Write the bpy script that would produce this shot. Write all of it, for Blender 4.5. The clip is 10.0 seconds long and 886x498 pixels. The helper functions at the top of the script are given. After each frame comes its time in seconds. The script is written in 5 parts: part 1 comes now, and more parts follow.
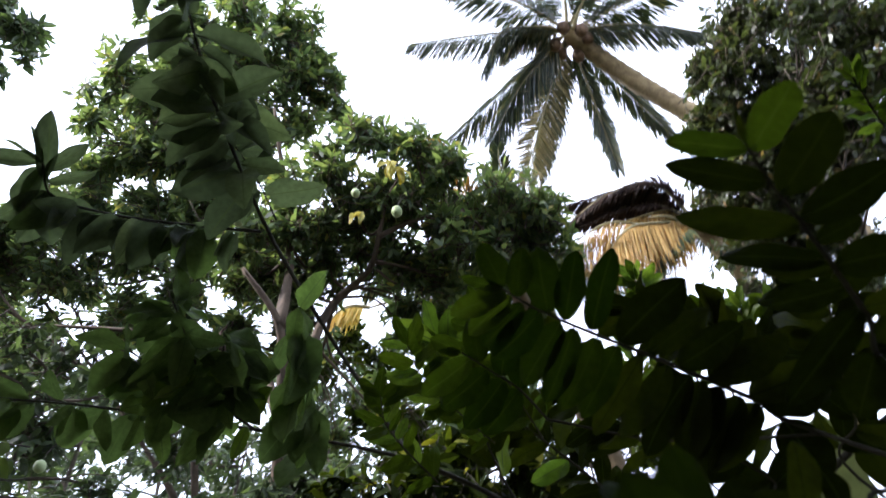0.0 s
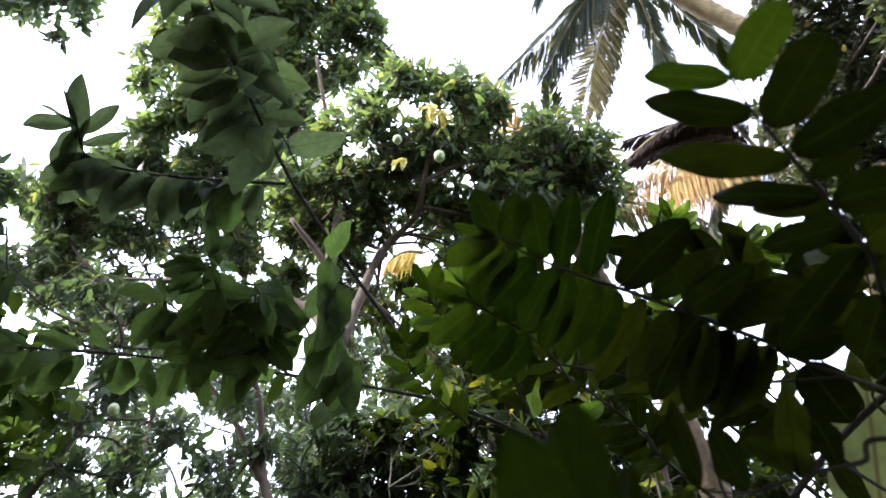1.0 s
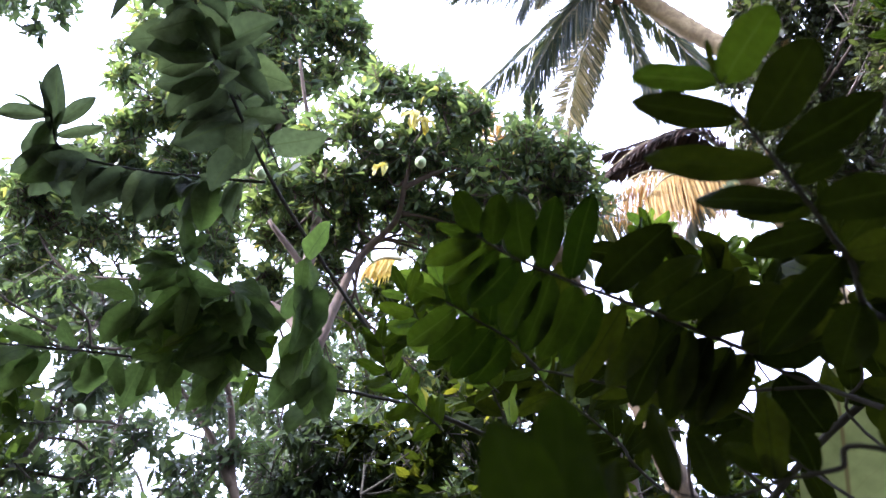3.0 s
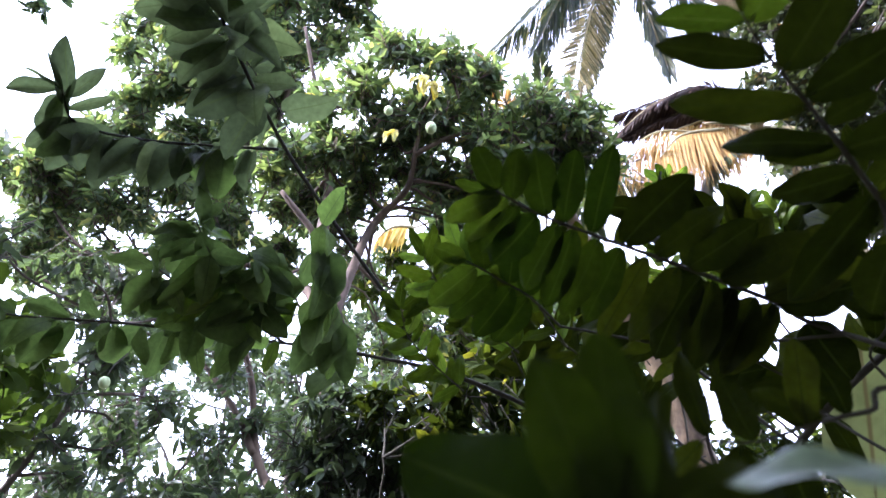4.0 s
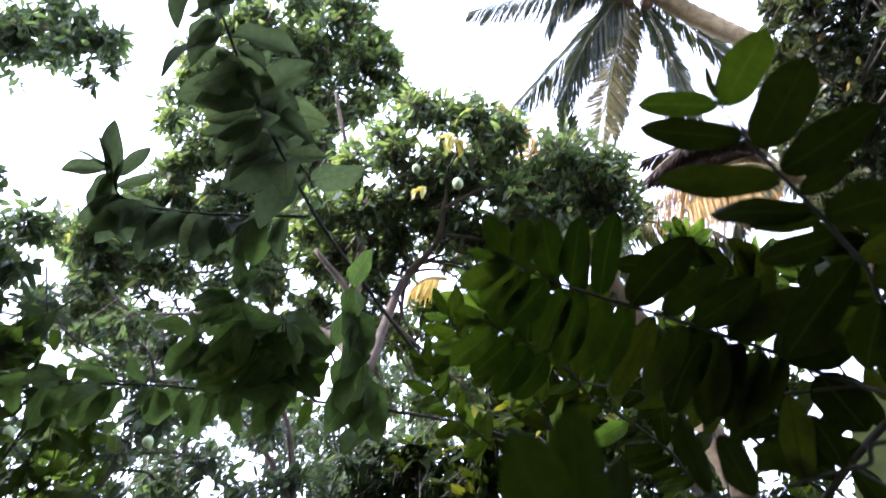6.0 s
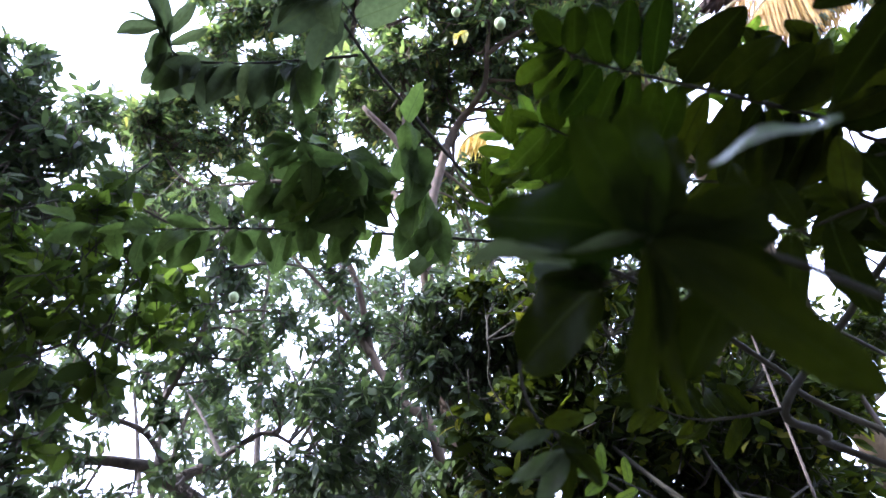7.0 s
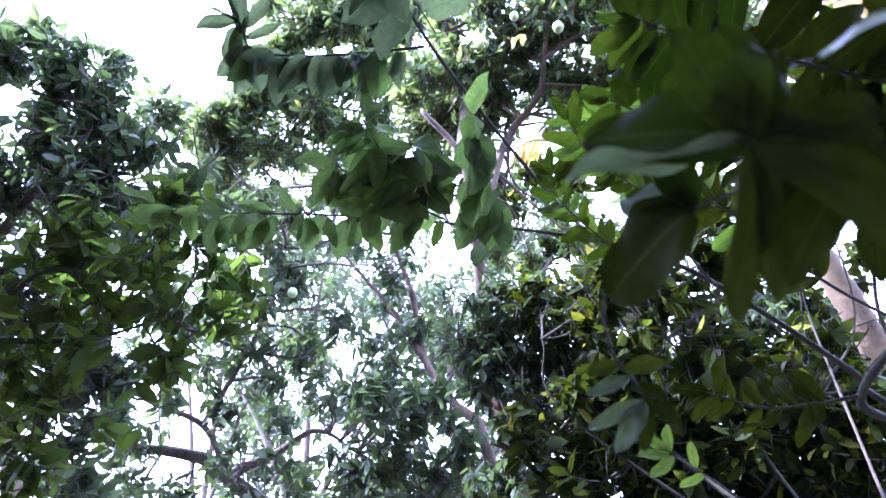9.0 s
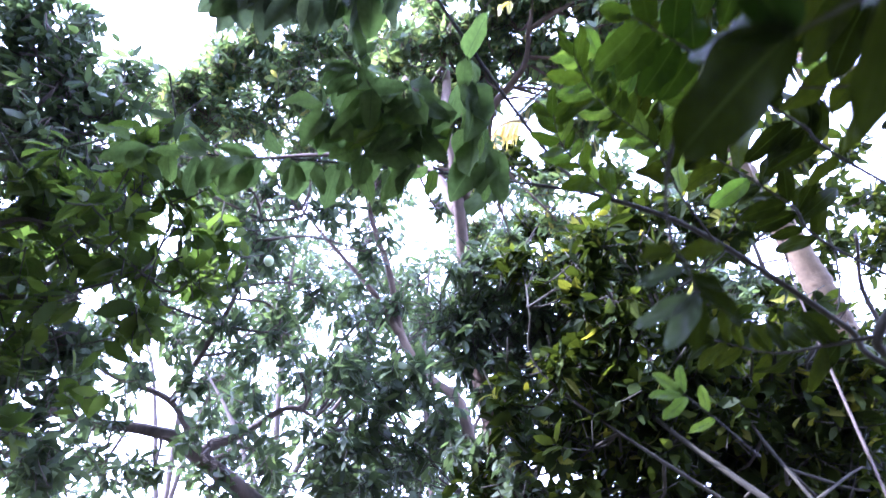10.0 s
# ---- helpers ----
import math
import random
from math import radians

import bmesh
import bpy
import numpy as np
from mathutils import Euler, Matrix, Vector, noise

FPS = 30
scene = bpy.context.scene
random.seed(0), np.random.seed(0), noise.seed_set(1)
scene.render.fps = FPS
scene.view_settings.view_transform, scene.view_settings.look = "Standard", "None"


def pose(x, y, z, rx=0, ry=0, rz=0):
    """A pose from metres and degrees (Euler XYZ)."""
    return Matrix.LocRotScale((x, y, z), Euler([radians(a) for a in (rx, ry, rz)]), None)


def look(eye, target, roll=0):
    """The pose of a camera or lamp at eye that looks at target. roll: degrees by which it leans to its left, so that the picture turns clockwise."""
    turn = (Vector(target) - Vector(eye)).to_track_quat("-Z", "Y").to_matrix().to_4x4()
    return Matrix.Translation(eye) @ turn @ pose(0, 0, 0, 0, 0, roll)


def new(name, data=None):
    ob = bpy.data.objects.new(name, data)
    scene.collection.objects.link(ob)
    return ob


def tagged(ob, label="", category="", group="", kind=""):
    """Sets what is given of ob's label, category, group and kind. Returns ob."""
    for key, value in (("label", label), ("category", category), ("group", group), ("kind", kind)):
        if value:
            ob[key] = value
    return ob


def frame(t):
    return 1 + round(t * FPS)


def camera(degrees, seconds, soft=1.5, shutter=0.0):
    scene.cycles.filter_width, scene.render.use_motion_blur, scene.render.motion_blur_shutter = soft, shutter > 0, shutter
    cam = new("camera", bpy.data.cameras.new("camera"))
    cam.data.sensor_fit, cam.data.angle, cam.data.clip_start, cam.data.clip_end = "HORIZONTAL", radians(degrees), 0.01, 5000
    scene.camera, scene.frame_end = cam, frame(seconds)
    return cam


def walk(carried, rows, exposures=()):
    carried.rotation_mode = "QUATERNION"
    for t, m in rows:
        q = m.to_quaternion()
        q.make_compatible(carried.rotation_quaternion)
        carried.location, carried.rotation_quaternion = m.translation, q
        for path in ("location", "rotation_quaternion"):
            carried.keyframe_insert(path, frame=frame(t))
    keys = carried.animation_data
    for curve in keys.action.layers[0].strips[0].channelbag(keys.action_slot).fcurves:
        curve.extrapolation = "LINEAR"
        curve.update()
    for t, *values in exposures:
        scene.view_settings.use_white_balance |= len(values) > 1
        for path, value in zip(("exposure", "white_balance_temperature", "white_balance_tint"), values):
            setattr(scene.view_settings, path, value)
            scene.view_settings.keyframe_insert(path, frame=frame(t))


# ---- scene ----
# ---------------------------------------------------------------- camera
cam = camera(68.2, 10.0, soft=1.5, shutter=0.5)
cam.data.dof.use_dof = True            # near leaves fall out of focus
cam.data.dof.focus_distance, cam.data.dof.aperture_fstop = 4.5, 3.2
PATH = [
    (0, (0.025, 0.293, 1.553), (-0.018, 1.82, 2.844), -3.1),
    (0.5, (0.156, 0.249, 1.602), (0.055, 1.855, 2.79), -5.8),
    (1, (0.193, 0.318, 1.571), (-0.061, 1.929, 2.729), -0.5),
    (1.5, (0.21, 0.348, 1.573), (-0.033, 1.94, 2.758), 2.1),
    (2, (0.191, 0.344, 1.556), (-0.015, 1.932, 2.754), 2.8),
    (2.5, (0.176, 0.342, 1.558), (-0.014, 1.925, 2.765), 1.3),
    (2.7, (0.182, 0.349, 1.565), (0.01, 1.947, 2.754), 0.1),
    (3.8, (0.168, 0.331, 1.55), (-0.048, 1.939, 2.72), -1.3),
    (4, (0.156, 0.363, 1.546), (-0.07, 2.016, 2.649), -1.3),
    (4.5, (0.173, 0.363, 1.574), (-0.007, 2.008, 2.697), -5.0),
    (5, (0.206, 0.365, 1.596), (0.044, 1.943, 2.814), -5.3),
    (5.2, (0.207, 0.358, 1.59), (0.028, 1.89, 2.864), -4.8),
    (6.3, (0.225, 0.242, 1.485), (-0.135, 1.841, 2.63), -1.0),
    (6.5, (0.187, 0.28, 1.454), (-0.233, 1.923, 2.513), -2.8),
    (7, (0.186, 0.252, 1.316), (-0.339, 1.966, 2.203), -2.9),
    (7.5, (0.211, 0.251, 1.231), (-0.315, 1.902, 2.23), -0.3),
    (8, (0.239, 0.268, 1.191), (-0.291, 1.95, 2.135), -1.2),
    (8.5, (0.202, 0.272, 1.167), (-0.402, 1.973, 2.029), 0.9),
    (9, (0.112, 0.254, 1.187), (-0.539, 1.899, 2.121), 0.2),
    (9.5, (0.025, 0.247, 1.162), (-0.517, 1.935, 2.088), -0.3),
    (10, (-0.067, 0.41, 1.068), (-0.629, 2.094, 1.988), -0.4),
]
walk(cam, [(t, look(eye, target, roll)) for t, eye, target, roll in PATH],
     [(0.0, 0.9, 5600, 21), (0.9, 1.55, 5600, 22), (1.5, 1.75, 5450, 24), (2.5, 1.95, 5250, 32), (4.0, 2.1, 5200, 33), (4.6, 2.55, 5100, 40), (5.2, 2.5, 5100, 41), (6.4, 1.5, 5300, 25), (7.4, 2.55, 4900, 36), (9.0, 2.95, 4700, 43), (10.0, 3.0, 4650, 45)])

# ---------------------------------------------------------------- sky and sun
SUN_AZIMUTH, SUN_HEIGHT = 250.0, 40.0     # degrees clockwise from +y, degrees above the horizon
world = bpy.data.worlds.new("sky")
scene.world = world
world.use_nodes = True
sky_nodes = world.node_tree.nodes
sky_tex = sky_nodes.new("ShaderNodeTexSky")
sky_tex.sky_type = "NISHITA"
sky_tex.sun_disc = False
sky_tex.sun_elevation = radians(SUN_HEIGHT)
sky_tex.sun_rotation = radians(SUN_AZIMUTH)
sky_tex.air_density, sky_tex.dust_density, sky_tex.ozone_density = 1.0, 6.0, 1.0
haze = sky_nodes.new("ShaderNodeMix")          # bright even haze over the blue
haze.data_type = "RGBA"
haze.inputs["Factor"].default_value = 0.75
haze.inputs["B"].default_value = (13.0, 13.6, 14.0, 1)
world.node_tree.links.new(sky_tex.outputs["Color"], haze.inputs["A"])
world.node_tree.links.new(haze.outputs["Result"], sky_nodes["Background"].inputs["Color"])
sky_nodes["Background"].inputs["Strength"].default_value = 0.15
sun = new("sun", bpy.data.lights.new("sun", "SUN"))
sun.data.energy, sun.data.angle, sun.data.color = 4.5, radians(0.6), (1.0, 0.93, 0.8)
sa, sh = radians(SUN_AZIMUTH), radians(SUN_HEIGHT)
sun.matrix_world = look((30 * math.sin(sa) * math.cos(sh), 30 * math.cos(sa) * math.cos(sh), 30 * math.sin(sh)), (0, 0, 0))


# ---------------------------------------------------------------- materials
def node_material(name):
    m = bpy.data.materials.new(name)
    m.use_nodes = True
    n, l = m.node_tree.nodes, m.node_tree.links
    return m, n, l, n["Principled BSDF"]


def ramp_node(n, stops):
    r = n.new("ShaderNodeValToRGB")
    while len(r.color_ramp.elements) < len(stops):
        r.color_ramp.elements.new(0.5)
    for e, (p, c) in zip(r.color_ramp.elements, stops):
        e.position, e.color = p, (*c, 1)
    return r


def leaf_material(name, stops, through_colour, clear=0.35, rough=0.42, veins=False, by_object=False, gloss=0.5, rib=(0.045, 0.066, 0.026)):
    """Leaf skin: gloss above, light let through; tone varies from leaf to leaf and in blotches."""
    m, n, l, skin = node_material(name)
    tone = ramp_node(n, stops)
    pick = n.new("ShaderNodeObjectInfo").outputs["Random"]
    if not by_object:
        both_picks = n.new("ShaderNodeMath")
        both_picks.operation = "ADD"
        l.new(pick, both_picks.inputs[0])
        l.new(n.new("ShaderNodeNewGeometry").outputs["Random Per Island"], both_picks.inputs[1])
        part_of_one = n.new("ShaderNodeMath")
        part_of_one.operation = "FRACT"
        l.new(both_picks.outputs[0], part_of_one.inputs[0])
        pick = part_of_one.outputs[0]
    l.new(pick, tone.inputs["Fac"])
    blotch = n.new("ShaderNodeTexNoise")
    blotch.inputs["Scale"].default_value = 9.0
    blotch.inputs["Detail"].default_value = 4.0
    coords = n.new("ShaderNodeTexCoord")
    l.new(coords.outputs["Object"], blotch.inputs["Vector"])
    vary = n.new("ShaderNodeHueSaturation")
    span = n.new("ShaderNodeMapRange")
    span.inputs["To Min"].default_value, span.inputs["To Max"].default_value = 0.55, 1.45
    l.new(blotch.outputs["Fac"], span.inputs["Value"])
    l.new(span.outputs["Result"], vary.inputs["Value"])
    l.new(tone.outputs["Color"], vary.inputs["Color"])
    colour = vary.outputs["Color"]
    if veins:
        split = n.new("ShaderNodeSeparateXYZ")
        l.new(coords.outputs["UV"], split.inputs["Vector"])
        off = n.new("ShaderNodeMath")
        off.operation = "SUBTRACT"
        off.inputs[1].default_value = 0.5
        l.new(split.outputs["X"], off.inputs[0])
        side = n.new("ShaderNodeMath")
        side.operation = "ABSOLUTE"
        l.new(off.outputs[0], side.inputs[0])
        midrib = n.new("ShaderNodeMapRange")
        midrib.inputs["From Min"].default_value, midrib.inputs["From Max"].default_value = 0.012, 0.035
        midrib.inputs["To Min"].default_value, midrib.inputs["To Max"].default_value = 1.0, 0.0
        l.new(side.outputs[0], midrib.inputs["Value"])
        slant = n.new("ShaderNodeMath")
        slant.operation = "MULTIPLY_ADD"
        slant.inputs[1].default_value = -0.55
        l.new(side.outputs[0], slant.inputs[0])
        l.new(split.outputs["Y"], slant.inputs[2])
        comb = n.new("ShaderNodeMath")
        comb.operation = "MULTIPLY"
        comb.inputs[1].default_value = 62.0
        l.new(slant.outputs[0], comb.inputs[0])
        wave = n.new("ShaderNodeMath")
        wave.operation = "SINE"
        l.new(comb.outputs[0], wave.inputs[0])
        line = n.new("ShaderNodeMapRange")
        line.inputs["From Min"].default_value, line.inputs["From Max"].default_value = 0.88, 1.0
        line.inputs["To Max"].default_value = 0.1
        l.new(wave.outputs[0], line.inputs["Value"])
        most = n.new("ShaderNodeMath")
        most.operation = "MAXIMUM"
        l.new(midrib.outputs["Result"], most.inputs[0])
        l.new(line.outputs["Result"], most.inputs[1])
        pale = n.new("ShaderNodeMix")
        pale.data_type = "RGBA"
        pale.inputs["B"].default_value = (*rib, 1)
        l.new(most.outputs[0], pale.inputs["Factor"])
        l.new(colour, pale.inputs["A"])
        colour = pale.outputs["Result"]
        bump = n.new("ShaderNodeBump")
        bump.inputs["Strength"].default_value, bump.inputs["Distance"].default_value = 0.4, 0.002
        l.new(most.outputs[0], bump.inputs["Height"])
        l.new(bump.outputs["Normal"], skin.inputs["Normal"])
    l.new(colour, skin.inputs["Base Color"])
    skin.inputs["Roughness"].default_value = rough
    skin.inputs["Specular IOR Level"].default_value = gloss
    skin.inputs["IOR"].default_value = 1.2 if gloss < 0.3 else 1.45
    glow = n.new("ShaderNodeBsdfTranslucent")
    tint = n.new("ShaderNodeMix")
    tint.data_type = "RGBA"
    tint.blend_type = "MULTIPLY"
    tint.inputs["Factor"].default_value = 1.0
    tint.inputs["B"].default_value = (*through_colour, 1)
    l.new(colour, tint.inputs["A"])
    l.new(tint.outputs["Result"], glow.inputs["Color"])
    both = n.new("ShaderNodeMixShader")
    both.inputs["Fac"].default_value = clear
    l.new(skin.outputs["BSDF"], both.inputs[1])
    l.new(glow.outputs["BSDF"], both.inputs[2])
    l.new(both.outputs["Shader"], n["Material Output"].inputs["Surface"])
    return m


def bark_material(name, dark, light, scale=14.0, rings=0.0, depth=0.01):
    m, n, l, skin = node_material(name)
    coords = n.new("ShaderNodeTexCoord")
    grain = n.new("ShaderNodeTexNoise")
    grain.inputs["Scale"].default_value = scale
    grain.inputs["Detail"].default_value = 8.0
    grain.inputs["Roughness"].default_value = 0.65
    stretch = n.new("ShaderNodeMapping")
    stretch.inputs["Scale"].default_value = (1, 1, 0.35 if not rings else 1.0)
    l.new(coords.outputs["Object"], stretch.inputs["Vector"])
    l.new(stretch.outputs["Vector"], grain.inputs["Vector"])
    patch = n.new("ShaderNodeTexNoise")
    patch.inputs["Scale"].default_value = scale * 0.16
    patch.inputs["Detail"].default_value = 3.0
    l.new(coords.outputs["Object"], patch.inputs["Vector"])
    add = n.new("ShaderNodeMath")
    add.operation = "MULTIPLY_ADD"
    add.inputs[1].default_value = 0.55
    l.new(patch.outputs["Fac"], add.inputs[0])
    half = n.new("ShaderNodeMath")
    half.operation = "MULTIPLY"
    half.inputs[1].default_value = 0.5
    l.new(grain.outputs["Fac"], half.inputs[0])
    l.new(half.outputs[0], add.inputs[2])
    tone = ramp_node(n, [(0.35, dark), (0.68, light)])
    l.new(add.outputs[0], tone.inputs["Fac"])
    l.new(tone.outputs["Color"], skin.inputs["Base Color"])
    bump = n.new("ShaderNodeBump")
    bump.inputs["Strength"].default_value, bump.inputs["Distance"].default_value = 0.8, depth
    l.new(grain.outputs["Fac"], bump.inputs["Height"])
    l.new(bump.outputs["Normal"], skin.inputs["Normal"])
    skin.inputs["Roughness"].default_value = 0.9
    return m


MANGO = leaf_material("mango_leaf", [(0.0, (0.05, 0.076, 0.046)), (0.45, (0.08, 0.115, 0.062)), (0.95, (0.135, 0.172, 0.08)), (1.0, (0.28, 0.25, 0.08))], (2.1, 2.15, 0.9), 0.48, 0.38, gloss=0.35)
BROAD = leaf_material("broad_leaf", [(0.0, (0.036, 0.05, 0.03)), (0.6, (0.058, 0.08, 0.046)), (1.0, (0.09, 0.122, 0.05))], (1.9, 2.1, 1.0), 0.38, 0.42, gloss=0.3)
# base colour darkened to stand in for shade in the undergrowth
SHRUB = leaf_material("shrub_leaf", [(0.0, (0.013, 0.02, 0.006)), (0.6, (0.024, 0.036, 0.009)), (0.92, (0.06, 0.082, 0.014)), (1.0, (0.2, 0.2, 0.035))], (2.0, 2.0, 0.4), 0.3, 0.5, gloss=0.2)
OLIVE = leaf_material("olive_leaf", [(0.0, (0.028, 0.042, 0.013)), (0.6, (0.045, 0.065, 0.018)), (1.0, (0.08, 0.105, 0.024))], (1.8, 2.1, 0.7), 0.48, 0.5, gloss=0.2)
LEATHER = leaf_material("leathery_leaf", [(0.0, (0.034, 0.043, 0.018)), (0.6, (0.052, 0.066, 0.026)), (0.96, (0.08, 0.1, 0.036)), (1.0, (0.2, 0.13, 0.05))], (1.8, 1.9, 0.9), 0.3, 0.35)
# glare veil painted into the leaf colour: greyer and paler than the plant's own
GLARE_GREY = leaf_material("glare_grey_leaf", [(0.0, (0.062, 0.078, 0.058)), (0.6, (0.085, 0.105, 0.072)), (1.0, (0.11, 0.135, 0.078))], (1.8, 2.0, 1.0), 0.42, 0.55, veins=True, by_object=True, gloss=0.2, rib=(0.07, 0.088, 0.05))
# next two: one shrub's leaf in deep and half shade, put into base colour
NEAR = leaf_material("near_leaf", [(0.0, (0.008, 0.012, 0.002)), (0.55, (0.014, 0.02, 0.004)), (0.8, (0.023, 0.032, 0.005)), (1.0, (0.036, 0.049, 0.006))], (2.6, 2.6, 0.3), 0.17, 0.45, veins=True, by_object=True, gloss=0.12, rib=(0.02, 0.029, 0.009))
HALF_SHADED = leaf_material("half_shaded_leaf", [(0.0, (0.009, 0.017, 0.003)), (1.0, (0.019, 0.03, 0.004))], (2.5, 2.8, 0.35), 0.3, 0.48, veins=True, by_object=True, gloss=0.15, rib=(0.022, 0.034, 0.009))
GLOSSY = leaf_material("glossy_leaf", [(0.0, (0.03, 0.045, 0.025)), (1.0, (0.05, 0.07, 0.035))], (1.8, 2.0, 0.7), 0.2, 0.28, veins=True, by_object=True, gloss=0.6)
DULL = leaf_material("dull_leaf", [(0.0, (0.055, 0.08, 0.034)), (0.6, (0.08, 0.115, 0.044)), (1.0, (0.11, 0.16, 0.05))], (1.8, 2.0, 1.0), 0.45, 0.6, veins=True, by_object=True, gloss=0.15, rib=(0.07, 0.1, 0.04))
# near leaf lightened as if lit through; fresh shoots use it too
FRESH_LIT = leaf_material("fresh_lit_leaf", [(0.0, (0.024, 0.042, 0.008)), (1.0, (0.046, 0.07, 0.012))], (2.4, 2.5, 0.3), 0.4, 0.5, veins=True, by_object=True, gloss=0.25)
YOUNG = leaf_material("young_leaf", [(0.0, (0.075, 0.13, 0.016)), (1.0, (0.14, 0.2, 0.024))], (1.8, 1.9, 0.8), 0.4, 0.45, veins=True, by_object=True)
# sky reflection on glossy leaves, painted as a pale base colour
SKY_SHEEN = leaf_material("sky_sheen_leaf", [(0.0, (0.15, 0.2, 0.13)), (1.0, (0.22, 0.28, 0.19))], (1.2, 1.4, 0.8), 0.2, 0.35, veins=True, by_object=True)
BLADE = leaf_material("banana_leaf", [(0.0, (0.17, 0.19, 0.09)), (1.0, (0.21, 0.23, 0.12))], (1.3, 1.35, 0.8), 0.35, 0.4, veins=True, by_object=True, gloss=0.4, rib=(0.11, 0.09, 0.045))
YELLOW = leaf_material("yellow_leaf", [(0.0, (0.42, 0.36, 0.04)), (1.0, (0.5, 0.47, 0.1))], (1.5, 1.4, 0.7), 0.4, 0.5, veins=True, by_object=True)
FROND = leaf_material("frond_leaf", [(0.0, (0.025, 0.04, 0.02)), (0.6, (0.045, 0.062, 0.028)), (0.9, (0.09, 0.1, 0.04)), (1.0, (0.26, 0.22, 0.1))], (1.7, 1.8, 1.0), 0.18, 0.35)
# pale tan of a frond in sun, painted into the leaflet colour
SUNLIT_FROND = leaf_material("sunlit_frond_leaf", [(0.0, (0.08, 0.08, 0.035)), (0.5, (0.19, 0.165, 0.08)), (1.0, (0.38, 0.31, 0.16))], (1.5, 1.5, 0.8), 0.25, 0.45)
DRY = leaf_material("dry_frond_leaf", [(0.0, (0.26, 0.155, 0.04)), (0.6, (0.39, 0.265, 0.075)), (1.0, (0.5, 0.38, 0.14))], (1.5, 1.3, 0.8), 0.4, 0.6)
LEMON = leaf_material("yellowed_frond_leaf", [(0.0, (0.46, 0.36, 0.07)), (1.0, (0.62, 0.52, 0.16))], (1.5, 1.4, 0.8), 0.5, 0.6)
BROWN = leaf_material("withered_frond_leaf", [(0.0, (0.03, 0.02, 0.015)), (1.0, (0.085, 0.05, 0.03))], (1.3, 1.1, 0.9), 0.12, 0.7)
BARK = bark_material("grey_bark", (0.045, 0.033, 0.023), (0.14, 0.1, 0.064), 16.0)
DARK_BARK = bark_material("dark_bark", (0.035, 0.028, 0.02), (0.12, 0.095, 0.07), 22.0)
TWIG = bark_material("green_brown_twig", (0.014, 0.013, 0.008), (0.05, 0.046, 0.024), 60.0, depth=0.003)
PALM_BARK = bark_material("palm_bark", (0.12, 0.085, 0.045), (0.5, 0.385, 0.2), 9.0, rings=1.0, depth=0.03)
# darker copy of the palm bark: shade from leaves put into the colour
SHADED_PALM_BARK = bark_material("shaded_palm_bark", (0.045, 0.031, 0.017), (0.16, 0.118, 0.06), 9.0, rings=1.0, depth=0.03)
RACHIS = bark_material("frond_rachis", (0.22, 0.2, 0.09), (0.42, 0.36, 0.2), 30.0, depth=0.003)


def skin_material(name, stops, rough, scale):
    m, n, l, skin = node_material(name)
    tex = n.new("ShaderNodeTexNoise")
    tex.inputs["Scale"].default_value = scale
    tex.inputs["Detail"].default_value = 6.0
    coords = n.new("ShaderNodeTexCoord")
    l.new(coords.outputs["Object"], tex.inputs["Vector"])
    tone = ramp_node(n, stops)
    l.new(tex.outputs["Fac"], tone.inputs["Fac"])
    l.new(tone.outputs["Color"], skin.inputs["Base Color"])
    bump = n.new("ShaderNodeBump")
    bump.inputs["Strength"].default_value, bump.inputs["Distance"].default_value = 0.3, 0.01
    l.new(tex.outputs["Fac"], bump.inputs["Height"])
    l.new(bump.outputs["Normal"], skin.inputs["Normal"])
    skin.inputs["Roughness"].default_value = rough
    return m


FRUIT = skin_material("green_fruit_skin", [(0.3, (0.3, 0.4, 0.16)), (0.7, (0.46, 0.53, 0.27))], 0.45, 25.0)
NUT = skin_material("coconut_husk", [(0.3, (0.07, 0.04, 0.02)), (0.7, (0.2, 0.12, 0.06))], 0.7, 14.0)
SOIL = skin_material("leaf_litter_soil", [(0.25, (0.025, 0.02, 0.012)), (0.5, (0.06, 0.045, 0.028)), (0.75, (0.035, 0.055, 0.018))], 0.95, 3.0)


# ---------------------------------------------------------------- mesh helpers
def piece(name, verts, faces, material, parent=None, label="", smooth=True, kind=""):
    me = bpy.data.meshes.new(name)
    me.from_pydata(verts, [], faces)
    if smooth:
        me.shade_smooth()
    me.materials.append(material)
    ob = new(name, me)
    ob.parent = parent
    return tagged(ob, label, kind=kind)


def curve(points, steps):
    """A smooth line through a few points."""
    p = [Vector(q) for q in points]
    p = [2 * p[0] - p[1], *p, 2 * p[-1] - p[-2]]
    out = []
    for i in range(1, len(p) - 2):
        for k in range(steps):
            t = k / steps
            a, b, c, d = p[i - 1], p[i], p[i + 1], p[i + 2]
            out.append(0.5 * (2 * b + (c - a) * t + (2 * a - 5 * b + 4 * c - d) * t * t + (3 * b - a - 3 * c + d) * t ** 3))
    return out + [p[-2]]


